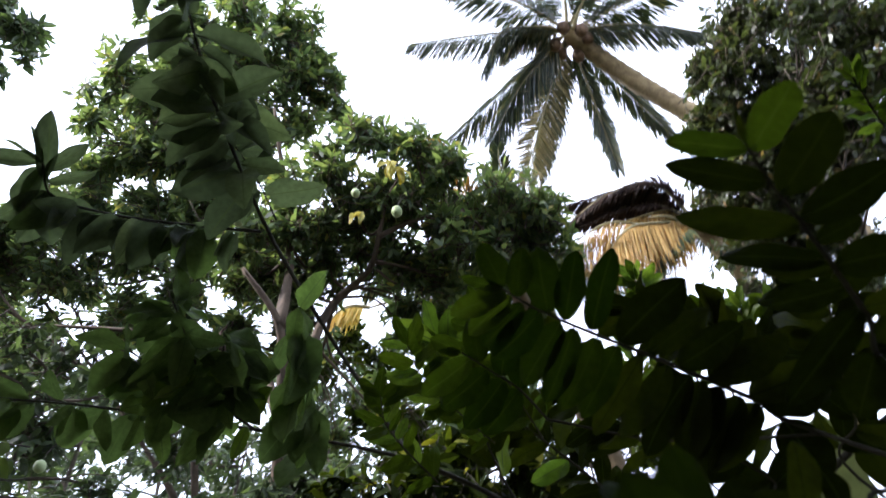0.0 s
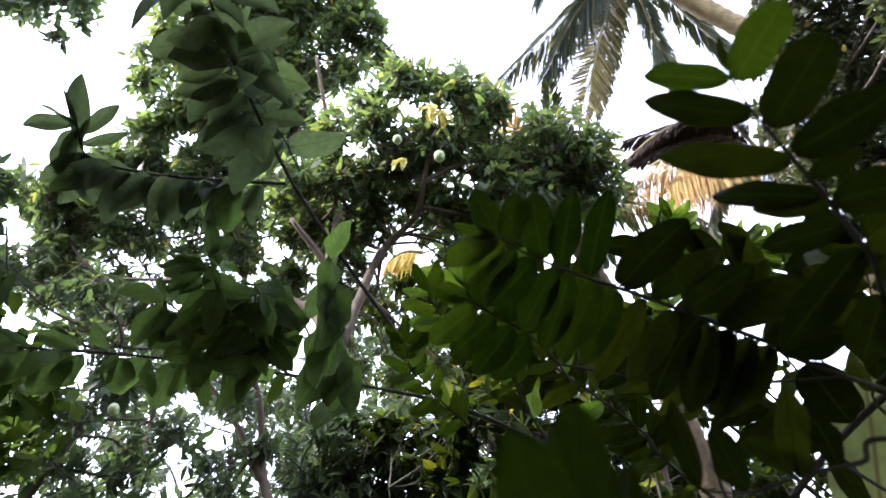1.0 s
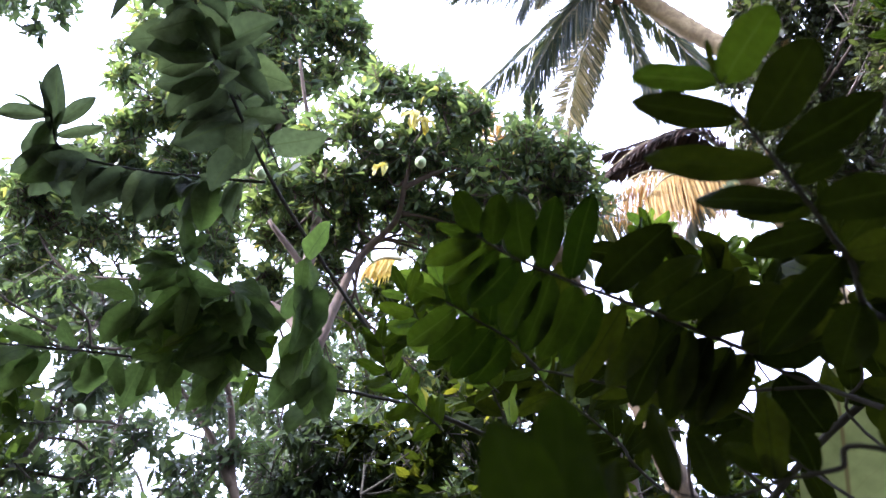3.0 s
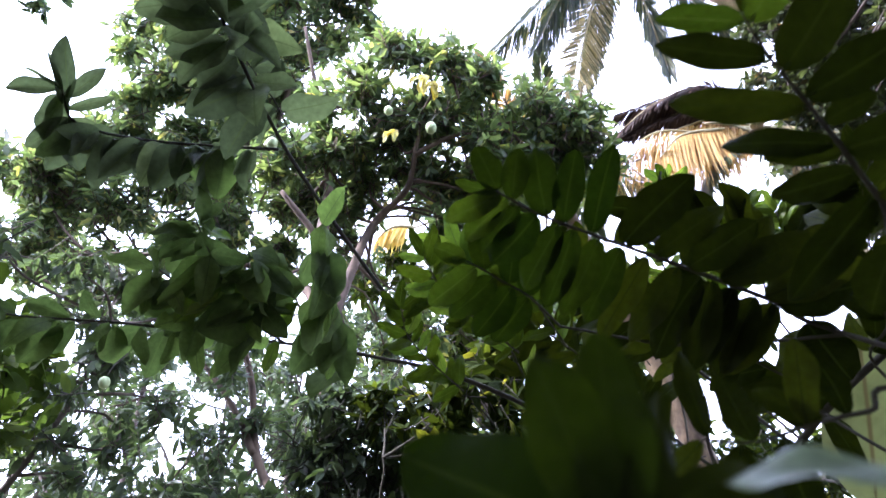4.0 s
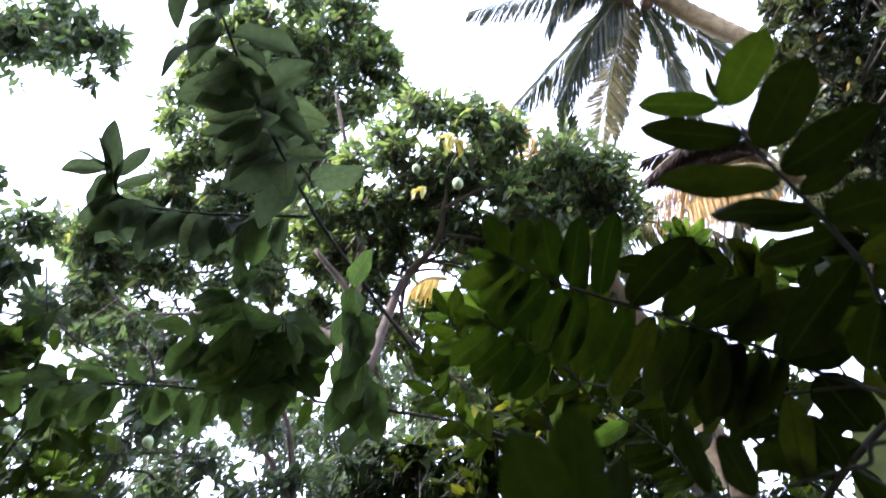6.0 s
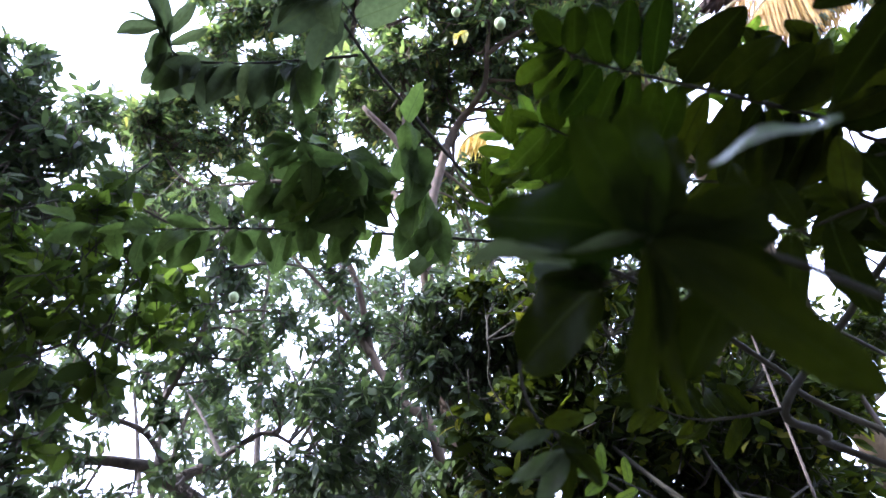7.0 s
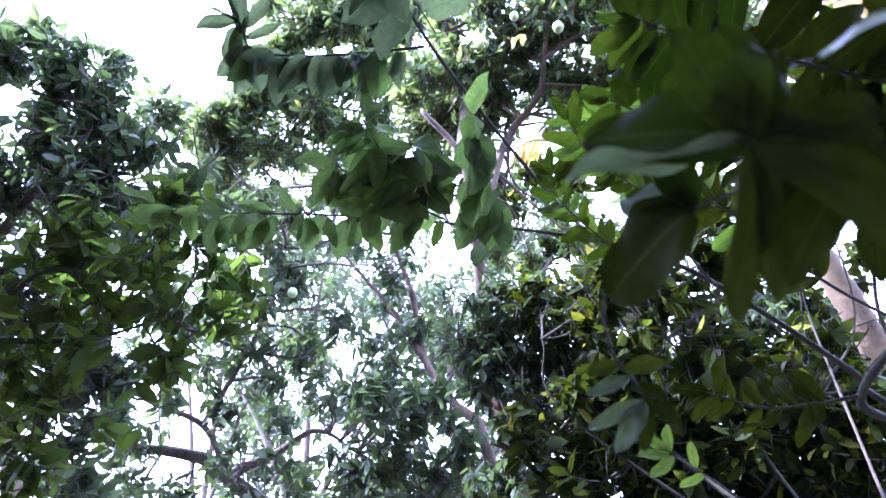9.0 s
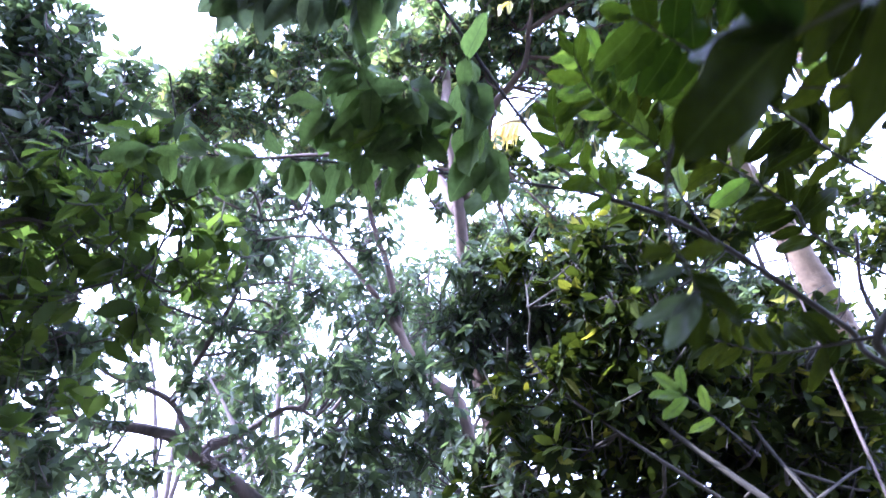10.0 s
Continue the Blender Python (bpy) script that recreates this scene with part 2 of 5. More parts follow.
def tube(line, r0, r1, sides=8, knobs=0.0, rings=0.0):
    """Verts and faces of a tapered, closed, slightly uneven pipe along a line."""
    verts, faces = [], []
    n = len(line)
    side = None
    for i, q in enumerate(line):
        along = (line[min(i + 1, n - 1)] - line[max(i - 1, 0)]).normalized()
        if side is None:
            side = along.orthogonal().normalized()
        side = (side - along * side.dot(along)).normalized()
        other = along.cross(side)
        r = r0 + (r1 - r0) * i / (n - 1)
        if rings:
            r *= 1 + rings * (i % 2)
        for k in range(sides):
            a = 2 * math.pi * k / sides
            d = side * math.cos(a) + other * math.sin(a)
            w = 1 + knobs * noise.noise(q * 4 + d * 1.3)
            verts.append(q + d * r * w)
    for i in range(n - 1):
        for k in range(sides):
            j = (k + 1) % sides
            faces.append((i * sides + k, i * sides + j, (i + 1) * sides + j, (i + 1) * sides + k))
    faces.append(tuple(range(sides - 1, -1, -1)))
    faces.append(tuple((n - 1) * sides + k for k in range(sides)))
    return verts, faces


def gather(pieces):
    verts, faces = [], []
    for v, f in pieces:
        o = len(verts)
        verts += v
        faces += [tuple(i + o for i in q) for q in f]
    return verts, faces


def unit(a):
    return a / np.maximum(np.linalg.norm(a, axis=-1, keepdims=True), 1e-9)


def blades(base, along, face, length, width, curl):
    """Verts and faces of many pointed, curled leaf blades."""
    n = len(base)
    across = unit(np.cross(along, face))
    up = np.cross(across, along)
    verts = np.empty((n, 6, 3))
    for k, (v, u, drop) in enumerate(((0, 0, 0), (0.3, -0.46, 0.02), (0.3, 0.46, 0.02), (0.68, 0.4, 0.12), (0.68, -0.4, 0.12), (1.0, 0, 0.34))):
        verts[:, k] = base + along * (v * length)[:, None] + across * (u * width)[:, None] - up * (drop * curl * length)[:, None]
    o = np.arange(n)[:, None] * 6
    tri1, quad, tri2 = o + np.array([0, 2, 1]), o + np.array([1, 2, 3, 4]), o + np.array([4, 3, 5])
    return verts.reshape(-1, 3).tolist(), tri1.tolist() + quad.tolist() + tri2.tolist()


def foliage(rng, clumps, per, size, slim, droop, whorl=9, sun_face=0.6, single=0):
    """Leaves in whorls at twig ends that fill uneven clumps; returns the blades and the twigs."""
    B, D, F, L, T = [], [], [], [], []
    for x, y, z, r in clumps:
        k = max(3, int(per * (r / 0.4) ** 2.2))
        way = unit(rng.normal(size=(k, 3)))
        bulge = np.array([0.72 + 0.75 * noise.noise(Vector(w) * 1.7 + Vector((x, y, z))) for w in way])
        tip = np.array([x, y, z]) + way * (r * bulge * 1.15 * rng.random(k) ** 0.4)[:, None]
        axis = unit(way * 0.8 + np.array([0, 0, 0.25]) + rng.normal(size=(k, 3)) * 0.45)
        for i in range(k):
            T.append((tip[i] - axis[i] * rng.uniform(0.15, 0.4), tip[i]))
        c = np.repeat(np.arange(k), whorl)
        m = len(c)
        a, p = axis[c], tip[c]
        spin = unit(np.cross(a, rng.normal(size=(m, 3))))
        along = unit(a * rng.uniform(0.0, 0.9, (m, 1)) + spin * 0.9 + np.array([0, 0, -1.0]) * droop * rng.uniform(0.4, 1.4, (m, 1)))
        B.append(p - a * (rng.random(m) * size * 1.1)[:, None] + spin * 0.006)
        D.append(along)
        F.append(unit(np.array([0, 0, sun_face]) + a * 0.3 + rng.normal(size=(m, 3)) * 0.5))
        L.append(size * rng.uniform(0.55, 1.2, m))
    B, D, F, L = np.concatenate(B), np.concatenate(D), np.concatenate(F), np.concatenate(L)
    W = L * slim * rng.uniform(0.8, 1.25, len(L))
    order = np.argsort(B[:, 1])
    one, rest = order[:single], order[single:]
    leaves = blades(B[rest], D[rest], F[rest], L[rest], W[rest], rng.uniform(0.1, 1.0, len(rest)))
    apart = list(zip(B[one], D[one], F[one], L[one], W[one]))
    twigs = gather([tube([Vector(a), Vector((a + b) / 2) - Vector((0, 0, 0.012)), Vector(b)], 0.006, 0.003, 3) for a, b in T])
    return leaves, twigs, apart


def small_leaf(material, bend):
    """One folded, pointed blade, one unit long and wide, for leaves that hang by themselves."""
    verts, faces = [(0, 0, 0)], []
    for v, u in ((0.2, 0.36), (0.45, 0.5), (0.75, 0.34)):
        for k in (-1, 0, 1):
            verts.append((k * u, v, 0.05 * abs(k) - bend * v * v))
    verts.append((0, 1, -bend))
    for i in (0, 1):
        a = 1 + 3 * i
        faces += [(a, a + 1, a + 4, a + 3), (a + 1, a + 2, a + 5, a + 4)]
    faces += [(0, 2, 1), (0, 3, 2), (7, 8, 10), (8, 9, 10)]
    me = bpy.data.meshes.new("leaf")
    me.from_pydata(verts, [], faces)
    me.materials.append(material)
    return me


def tree(name, label, seed, trunk, r0, r1, limbs, clumps, per, size, slim, droop, leaf, bark, whorl=9, bough=0.02, category="tree", single=0):
    """A tree: trunk, limbs, a bough to every clump of leaves, twigs and crown."""
    rng = np.random.default_rng(seed)
    full = list(clumps)
    for x, y, z, r in clumps:
        for k in range(3 if r > 0.2 else 2):
            d = unit(rng.normal(size=3)) * r * rng.uniform(0.7, 1.25)
            full.append((x + d[0], y + d[1] + abs(d[1]), z + d[2], r * rng.uniform(0.35, 0.75)))
    root = tagged(new(name), label, category)
    root.location = trunk[0]
    bpy.context.view_layer.update()
    here = Vector(trunk[0])

    def shift(vf):
        return [Vector(v) - here for v in vf[0]], vf[1]
    line = curve(trunk, 8)
    piece("trunk", *shift(tube(line, r0, r1 * 0.35, 14, 0.25)), bark, root)
    ends = list(line[len(line) // 2:])
    for pts, a, b in limbs:
        lm = curve(pts, 7)
        piece("limb", *shift(tube(lm, a, b * 0.6, 9, 0.25)), bark, root)
        ends += lm[2:]
    for x, y, z, r in clumps:
        c = Vector((x, y, z))
        start = min(ends, key=lambda e: (e - c).length + max(0, e.z - c.z) * 1.2)
        mid = start.lerp(c, 0.5) + Vector(rng.normal(size=3)) * 0.1 * (start - c).length + Vector((0, 0, -0.05))
        w = bough * (0.6 + r)
        bits = [tube(curve([start, mid, c], 5), w, w * 0.4, 6, 0.2)]
        for k in range(4):
            e = c + Vector(unit(rng.normal(size=3))) * r * 0.8
            s = mid.lerp(c, rng.random())
            bits.append(tube(curve([s, s.lerp(e, 0.5) + Vector((0, 0, 0.04)), e], 3), w * 0.42, w * 0.15, 4))
        piece("bough", *shift(gather(bits)), bark, root)
    leaves, twigs, apart = foliage(rng, full, per, size, slim, droop, whorl, single=single)
    piece("twig", *shift(twigs), bark, root, kind="stuff")
    piece("crown", *shift(leaves), leaf, root, kind="stuff", smooth=False)
    shapes = [small_leaf(leaf, b) for b in (0.06, 0.14, 0.24)] if apart else []
    for k, (b, d, f, ln, w) in enumerate(apart):
        y = Vector(d)
        x = y.cross(Vector(f)).normalized()
        ob = new("leaf", shapes[k % 3])
        ob.parent = root
        ob.matrix_basis = Matrix.Translation(Vector(b) - here) @ Matrix((x, y, x.cross(y))).transposed().to_4x4() @ Matrix.Diagonal((w, ln, ln, 1))
    return root


# ---------------------------------------------------------------- ground
def make_ground():
    verts, faces = [], []
    rings, spokes = [0.0, 1, 2, 3.5, 5, 7, 10, 14, 20, 30, 50, 90, 160, 300, 700], 40
    for r in rings:
        for k in range(spokes):
            a = 2 * math.pi * k / spokes
            x, y = r * math.cos(a), r * math.sin(a)
            h = 0.12 * noise.noise(Vector((x * 0.35, y * 0.35, 0))) if 1 < r < 60 else 0
            verts.append((x, y + 3, h - 0.08))
    for i in range(len(rings) - 1):
        for k in range(spokes):
            j = (k + 1) % spokes
            faces.append((i * spokes + k, (i + 1) * spokes + k, (i + 1) * spokes + j, i * spokes + j))
    ob = piece("ground", verts, faces, SOIL, kind="structure", label="brown soil with leaf litter and low green growth")
    ob["category"] = "ground"


make_ground()

# ---------------------------------------------------------------- mango tree with fruit
FILL = random.Random(21)
INNER = []          # small clumps deep in the mango crown
for k in range(40):
    u, v = (k % 8 + FILL.random()) / 8, (k // 8 + FILL.random()) / 5
    if 0.2 < u < 0.6 and v > 0.5:      # a window to the palm behind
        continue
    INNER.append((-1.75 + 2.15 * u - 0.25 * v, 4.6 + 0.35 * u + 1.35 * v + FILL.uniform(0, 0.5), 6.2 + 0.25 * u - 0.85 * v, FILL.uniform(0.14, 0.24)))

mango = tree(
    "mango_tree", "tall mango tree with glossy leaves and small green fruit", 3,
    [(-1.3, 5.6, -0.1), (-1.25, 5.55, 1.4), (-1.46, 5.35, 2.87), (-1.43, 4.94, 3.84), (-1.46, 4.67, 4.55), (-1.76, 4.44, 5.01)], 0.1, 0.05,
    [([(-1.38, 4.89, 3.97), (-1.24, 5.37, 5.18), (-0.83, 5.11, 5.42), (-0.70, 4.85, 5.62), (-0.62, 4.70, 5.83)], 0.048, 0.022),
     ([(-1.43, 4.94, 3.84), (-1.89, 5.31, 4.66), (-2.75, 5.15, 4.90), (-3.75, 5.06, 5.02)], 0.05, 0.02),
     ([(-1.46, 4.67, 4.55), (-1.54, 4.93, 5.54), (-1.64, 4.71, 6.31), (-1.74, 4.38, 7.06)], 0.05, 0.025),
     ([(-0.70, 4.85, 5.62), (-0.30, 4.87, 5.82), (0.41, 5.02, 6.06)], 0.03, 0.015)],
    [(-0.82, 4.44, 6.63, 0.34), (-0.33, 4.54, 6.57, 0.34), (-0.04, 4.69, 6.26, 0.34), (0.47, 4.95, 6.17, 0.36), (0.90, 5.08, 6.07, 0.30),
     (-1.15, 4.59, 6.22, 0.38), (-0.61, 4.73, 6.12, 0.38), (-1.42, 4.78, 5.76, 0.32), (-0.09, 4.92, 5.78, 0.37), (0.38, 5.10, 5.62, 0.32),
     (-0.92, 4.98, 5.90, 0.28), (-0.55, 5.26, 5.60, 0.30), (-1.67, 4.78, 6.39, 0.31), (0.84, 5.38, 5.82, 0.31), (-1.90, 4.73, 5.75, 0.37),
     (-1.39, 5.40, 5.77, 0.26), (-0.12, 5.40, 5.48, 0.30), (-1.69, 5.35, 5.46, 0.25), (-0.50, 5.86, 5.48, 0.26), (-2.17, 5.31, 5.61, 0.28)] + [(-2.30, 5.82, 5.41, 0.27), (-1.83, 5.98, 5.28, 0.24), (-1.28, 5.24, 6.17, 0.26), (-1.97, 5.43, 5.99, 0.27), (-2.67, 6.00, 5.12, 0.27), (-1.80, 6.00, 5.10, 0.19), (-0.95, 6.63, 5.03, 0.21), (-1.78, 6.77, 4.71, 0.20), (-2.04, 6.38, 4.87, 0.19), (-1.44, 7.06, 4.68, 0.22), (-0.88, 7.04, 4.80, 0.22)] + INNER + [(0.80, 4.95, 5.95, 0.24), (0.99, 5.15, 5.86, 0.20), (1.08, 5.40, 5.71, 0.20), (0.78, 5.41, 5.74, 0.26), (0.51, 5.07, 5.86, 0.26), (0.39, 5.47, 5.71, 0.24), (-0.36, 5.58, 5.70, 0.20)],
    56, 0.14, 0.31, 0.35, MANGO, BARK, single=300)

# leaves of the same tree, low and to the side
tree(
    "mango_tree", "leafy mango tree with thin grey trunk among other trees", 4,
    [(-1.55, 5.9, -0.1), (-1.45, 5.9, 0.9), (-1.74, 5.99, 2.41), (-2.09, 6.13, 2.81), (-2.48, 6.30, 3.35), (-2.65, 6.30, 4.12), (-2.86, 6.17, 4.87), (-3.13, 6.16, 6.33), (-2.88, 5.53, 7.19)], 0.065, 0.045,
    [([(-2.50, 6.28, 3.38), (-2.87, 6.32, 3.95), (-3.29, 6.25, 4.47), (-3.64, 6.01, 4.93)], 0.04, 0.02),
     ([(-3.13, 6.16, 6.33), (-2.37, 5.47, 7.18), (-2.08, 4.92, 8.12)], 0.05, 0.02)],
    [(-3.40, 4.74, 7.82, 0.46), (-2.87, 4.67, 8.32, 0.57), (-2.20, 4.70, 8.39, 0.57), (-1.63, 4.77, 8.06, 0.36), (-4.00, 4.79, 7.66, 0.30),
     (-3.53, 4.95, 7.20, 0.51), (-2.76, 4.99, 7.26, 0.48), (-2.18, 5.07, 7.58, 0.36), (-3.16, 4.41, 8.78, 0.48), (-2.37, 4.43, 9.06, 0.48),
     (-4.00, 5.25, 6.73, 0.48), (-3.30, 5.36, 6.69, 0.48), (-2.67, 5.46, 6.65, 0.42), (-4.65, 5.33, 6.51, 0.42), (-5.10, 5.44, 6.30, 0.42),
     (-4.47, 5.78, 6.29, 0.39), (-3.74, 5.89, 6.42, 0.33), (-5.21, 5.94, 5.96, 0.43), (-5.35, 5.26, 6.50, 0.32), (-1.60, 4.96, 7.49, 0.29)] + [(-3.73, 4.56, 8.17, 0.37), (-1.51, 4.72, 8.31, 0.30), (-1.80, 4.51, 8.86, 0.41), (-1.40, 4.97, 8.00, 0.23),
     (-2.63, 4.98, 7.95, 0.47), (-3.17, 4.97, 7.89, 0.40), (-3.96, 5.15, 7.19, 0.33), (-2.54, 5.53, 7.25, 0.37),
     (-4.94, 5.08, 6.29, 0.37), (-4.38, 5.10, 6.58, 0.40), (-4.85, 5.44, 5.69, 0.40), (-4.17, 5.53, 5.92, 0.40), (-3.65, 5.47, 6.34, 0.40), (-4.34, 5.83, 5.27, 0.34), (-3.65, 5.89, 5.56, 0.37), (-3.08, 5.88, 5.92, 0.37), (-3.05, 6.22, 5.32, 0.30), (-2.55, 6.22, 5.62, 0.30), (-2.41, 6.00, 6.10, 0.30), (-5.40, 5.29, 5.63, 0.24)],
    52, 0.15, 0.31, 0.4, MANGO, BARK, single=200)

# a broad tree whose branches hang low, with wide gaps of sky between them
tree(
    "broadleaf_tree", "broadleaf tree with dark limbs and hanging leafy sprays", 5,
    [(-3.4, 6.4, -0.1), (-3.3, 6.3, 1.2), (-4.27, 5.65, 2.20), (-4.50, 5.25, 2.35), (-5.09, 4.77, 2.45), (-5.59, 4.07, 3.01)], 0.11, 0.05,
    [([(-4.27, 5.65, 2.20), (-4.41, 5.37, 2.63), (-4.93, 5.07, 2.87), (-5.47, 4.66, 3.30)], 0.04, 0.015),
     ([(-4.27, 5.65, 2.20), (-3.91, 5.88, 2.42), (-3.45, 5.91, 2.62), (-3.12, 6.13, 2.42)], 0.05, 0.02),
     ([(-4.41, 5.37, 2.63), (-3.82, 5.28, 3.55), (-3.56, 5.18, 4.33)], 0.035, 0.015)],
    [(-4.09, 5.04, 3.85, 0.33), (-3.65, 5.29, 4.08, 0.34), (-3.17, 5.64, 3.72, 0.31), (-2.87, 6.10, 3.49, 0.32), (-3.51, 5.65, 3.29, 0.34),
     (-3.91, 5.36, 3.36, 0.28), (-4.42, 4.90, 3.48, 0.32), (-4.87, 4.90, 3.20, 0.32), (-2.93, 6.05, 2.89, 0.34), (-3.35, 5.89, 2.94, 0.28),
     (-2.52, 6.30, 3.77, 0.24), (-2.73, 5.99, 4.20, 0.27), (-3.12, 5.63, 4.63, 0.30), (-3.66, 5.34, 4.85, 0.36), (-4.08, 4.95, 4.44, 0.31),
     (-4.56, 4.38, 2.61, 0.19), (-4.40, 4.79, 1.94, 0.21), (-3.84, 5.06, 2.23, 0.17), (-3.54, 5.37, 2.26, 0.20), (-4.00, 4.83, 2.97, 0.18)] + [
     (-4.39, 4.74, 2.49, 0.17), (-3.90, 5.01, 2.71, 0.15), (-4.71, 4.78, 2.23, 0.19), (-4.34, 5.23, 2.04, 0.23), (-3.96, 5.60, 2.03, 0.21), (-3.62, 5.39, 3.05, 0.21),
     (-2.58, 6.69, 3.02, 0.27), (-2.83, 6.41, 2.51, 0.31), (-2.44, 6.68, 2.25, 0.28), (-2.33, 6.67, 3.62, 0.28),
     (-3.85, 5.71, 2.77, 0.19), (-4.52, 4.99, 2.81, 0.18), (-3.14, 6.09, 2.26, 0.33), (-3.69, 6.00, 2.11, 0.27),
     (-3.95, 4.13, 4.56, 0.22), (-3.70, 4.77, 4.65, 0.24), (-3.65, 5.07, 4.29, 0.21), (-3.57, 5.33, 3.96, 0.23), (-3.72, 4.97, 3.64, 0.28), (-3.58, 5.67, 3.53, 0.25)],
    24, 0.16, 0.32, 0.5, BROAD, DARK_BARK, whorl=8, single=300)

tree(
    "dense_tree", "dense dark tree with shaded bluish green crown", 6,
    [(-6.54, 5.28, -0.62), (-6.02, 4.14, 1.76), (-5.65, 3.48, 3.40), (-5.28, 3.01, 4.68)], 0.2, 0.1,
    [([(-5.73, 3.69, 2.76), (-4.97, 3.64, 3.08), (-4.37, 3.69, 3.11), (-3.87, 3.85, 3.10)], 0.05, 0.015),
     ([(-5.65, 3.48, 3.40), (-4.83, 3.28, 4.03), (-4.19, 3.20, 4.54)], 0.06, 0.02)],
    [(-4.49, 3.00, 5.17, 0.42), (-4.22, 3.22, 4.92, 0.35), (-4.58, 3.18, 4.57, 0.46), (-4.12, 3.37, 4.49, 0.34), (-3.84, 3.49, 4.44, 0.18),
     (-4.40, 3.40, 4.07, 0.40), (-3.98, 3.55, 4.02, 0.27), (-4.39, 3.48, 3.50, 0.35), (-3.94, 3.64, 3.46, 0.26), (-4.29, 3.66, 3.00, 0.34),
     (-4.46, 3.71, 2.59, 0.33), (-4.13, 3.86, 2.73, 0.25), (-4.46, 3.95, 2.15, 0.29), (-5.12, 3.20, 4.21, 0.55), (-5.06, 3.59, 2.89, 0.52),
     (-3.87, 3.92, 3.84, 0.21), (-3.70, 3.88, 4.23, 0.21), (-4.39, 4.15, 1.82, 0.29), (-4.92, 2.81, 5.26, 0.42)],
    44, 0.15, 0.36, 0.35, BROAD, DARK_BARK, single=300)

# high branches that reach in from the same side
tree(
    "tall_tree", "tall tree with high branch of bluish leaves against the sky", 7,
    [(-14.25, 15.49, -3.28), (-12.72, 8.55, 5.00), (-10.74, 4.67, 9.69), (-8.32, 3.93, 10.68)], 0.22, 0.1,
    [([(-8.32, 3.93, 10.68), (-6.97, 4.42, 10.16), (-5.61, 4.82, 9.76)], 0.06, 0.015)],
    [(-6.22, 4.70, 9.87, 0.47), (-5.72, 4.76, 9.82, 0.31), (-5.41, 4.83, 9.75, 0.17), (-5.89, 4.57, 10.04, 0.31), (-6.98, 4.52, 10.04, 0.70), (-8.05, 4.35, 10.20, 0.93)],
    26, 0.2, 0.35, 0.3, BROAD, BARK)

tree(
    "jackfruit_tree", "dense tree with small leathery dark green leaves", 8,
    [(5.4, 7.2, -0.1), (5.3, 7.2, 2.5), (5.1, 7.1, 5.0), (4.9, 7.0, 7.5)], 0.22, 0.09,
    [([(4.9, 7.0, 7.5), (4.58, 3.39, 9.14), (2.81, 2.34, 9.22), (1.37, 1.56, 9.30)], 0.07, 0.03),
     # first limb is out of view, added to carry shading clumps
     ([(5.2, 7.1, 4.5), (4.32, 6.14, 6.54), (3.61, 5.68, 7.02)], 0.06, 0.02),
     ([(5.1, 7.1, 5.5), (4.32, 5.41, 7.66), (3.63, 5.16, 8.04)], 0.06, 0.02)],
    [(3.16, 5.46, 7.57, 0.38), (3.28, 5.94, 6.96, 0.35), (3.41, 6.38, 6.41, 0.38), (3.13, 5.11, 8.03, 0.29), (3.43, 4.91, 8.01, 0.44), (3.91, 5.07, 7.87, 0.53), (3.34, 5.24, 7.56, 0.37), (3.82, 5.48, 7.32, 0.50), (4.26, 5.34, 7.58, 0.50),
     (3.49, 5.67, 7.02, 0.47), (4.10, 5.81, 6.93, 0.53), (3.65, 6.03, 6.58, 0.47), (4.19, 6.20, 6.44, 0.50), (3.26, 5.01, 8.18, 0.29),
     # clumps in this row hang above the view, added to shade what is below
     (3.39, 3.07, 9.15, 0.60), (1.85, 2.35, 9.16, 0.62), (4.45, 3.30, 8.93, 0.66), (0.30, 2.09, 9.39, 0.62), (5.31, 3.83, 8.34, 0.73), (2.63, 1.91, 8.94, 0.62)] + [(1.29, 1.20, 8.94, 0.57), (3.92, 2.00, 8.90, 0.67),
     (3.67, 4.70, 8.65, 0.54), (4.37, 4.81, 8.61, 0.58), (3.80, 6.38, 6.14, 0.37), (4.61, 5.68, 7.19, 0.68), (4.54, 6.54, 6.05, 0.56), (3.83, 3.94, 7.03, 0.40), (4.08, 4.25, 6.62, 0.40), (3.88, 4.49, 6.88, 0.36), (4.00, 4.53, 6.14, 0.36), (3.71, 3.95, 7.37, 0.40), (3.91, 4.63, 6.44, 0.34), (4.10, 3.83, 6.90, 0.42)],
    66, 0.115, 0.42, 0.25, LEATHER, DARK_BARK, single=200)

FAR = random.Random(77)
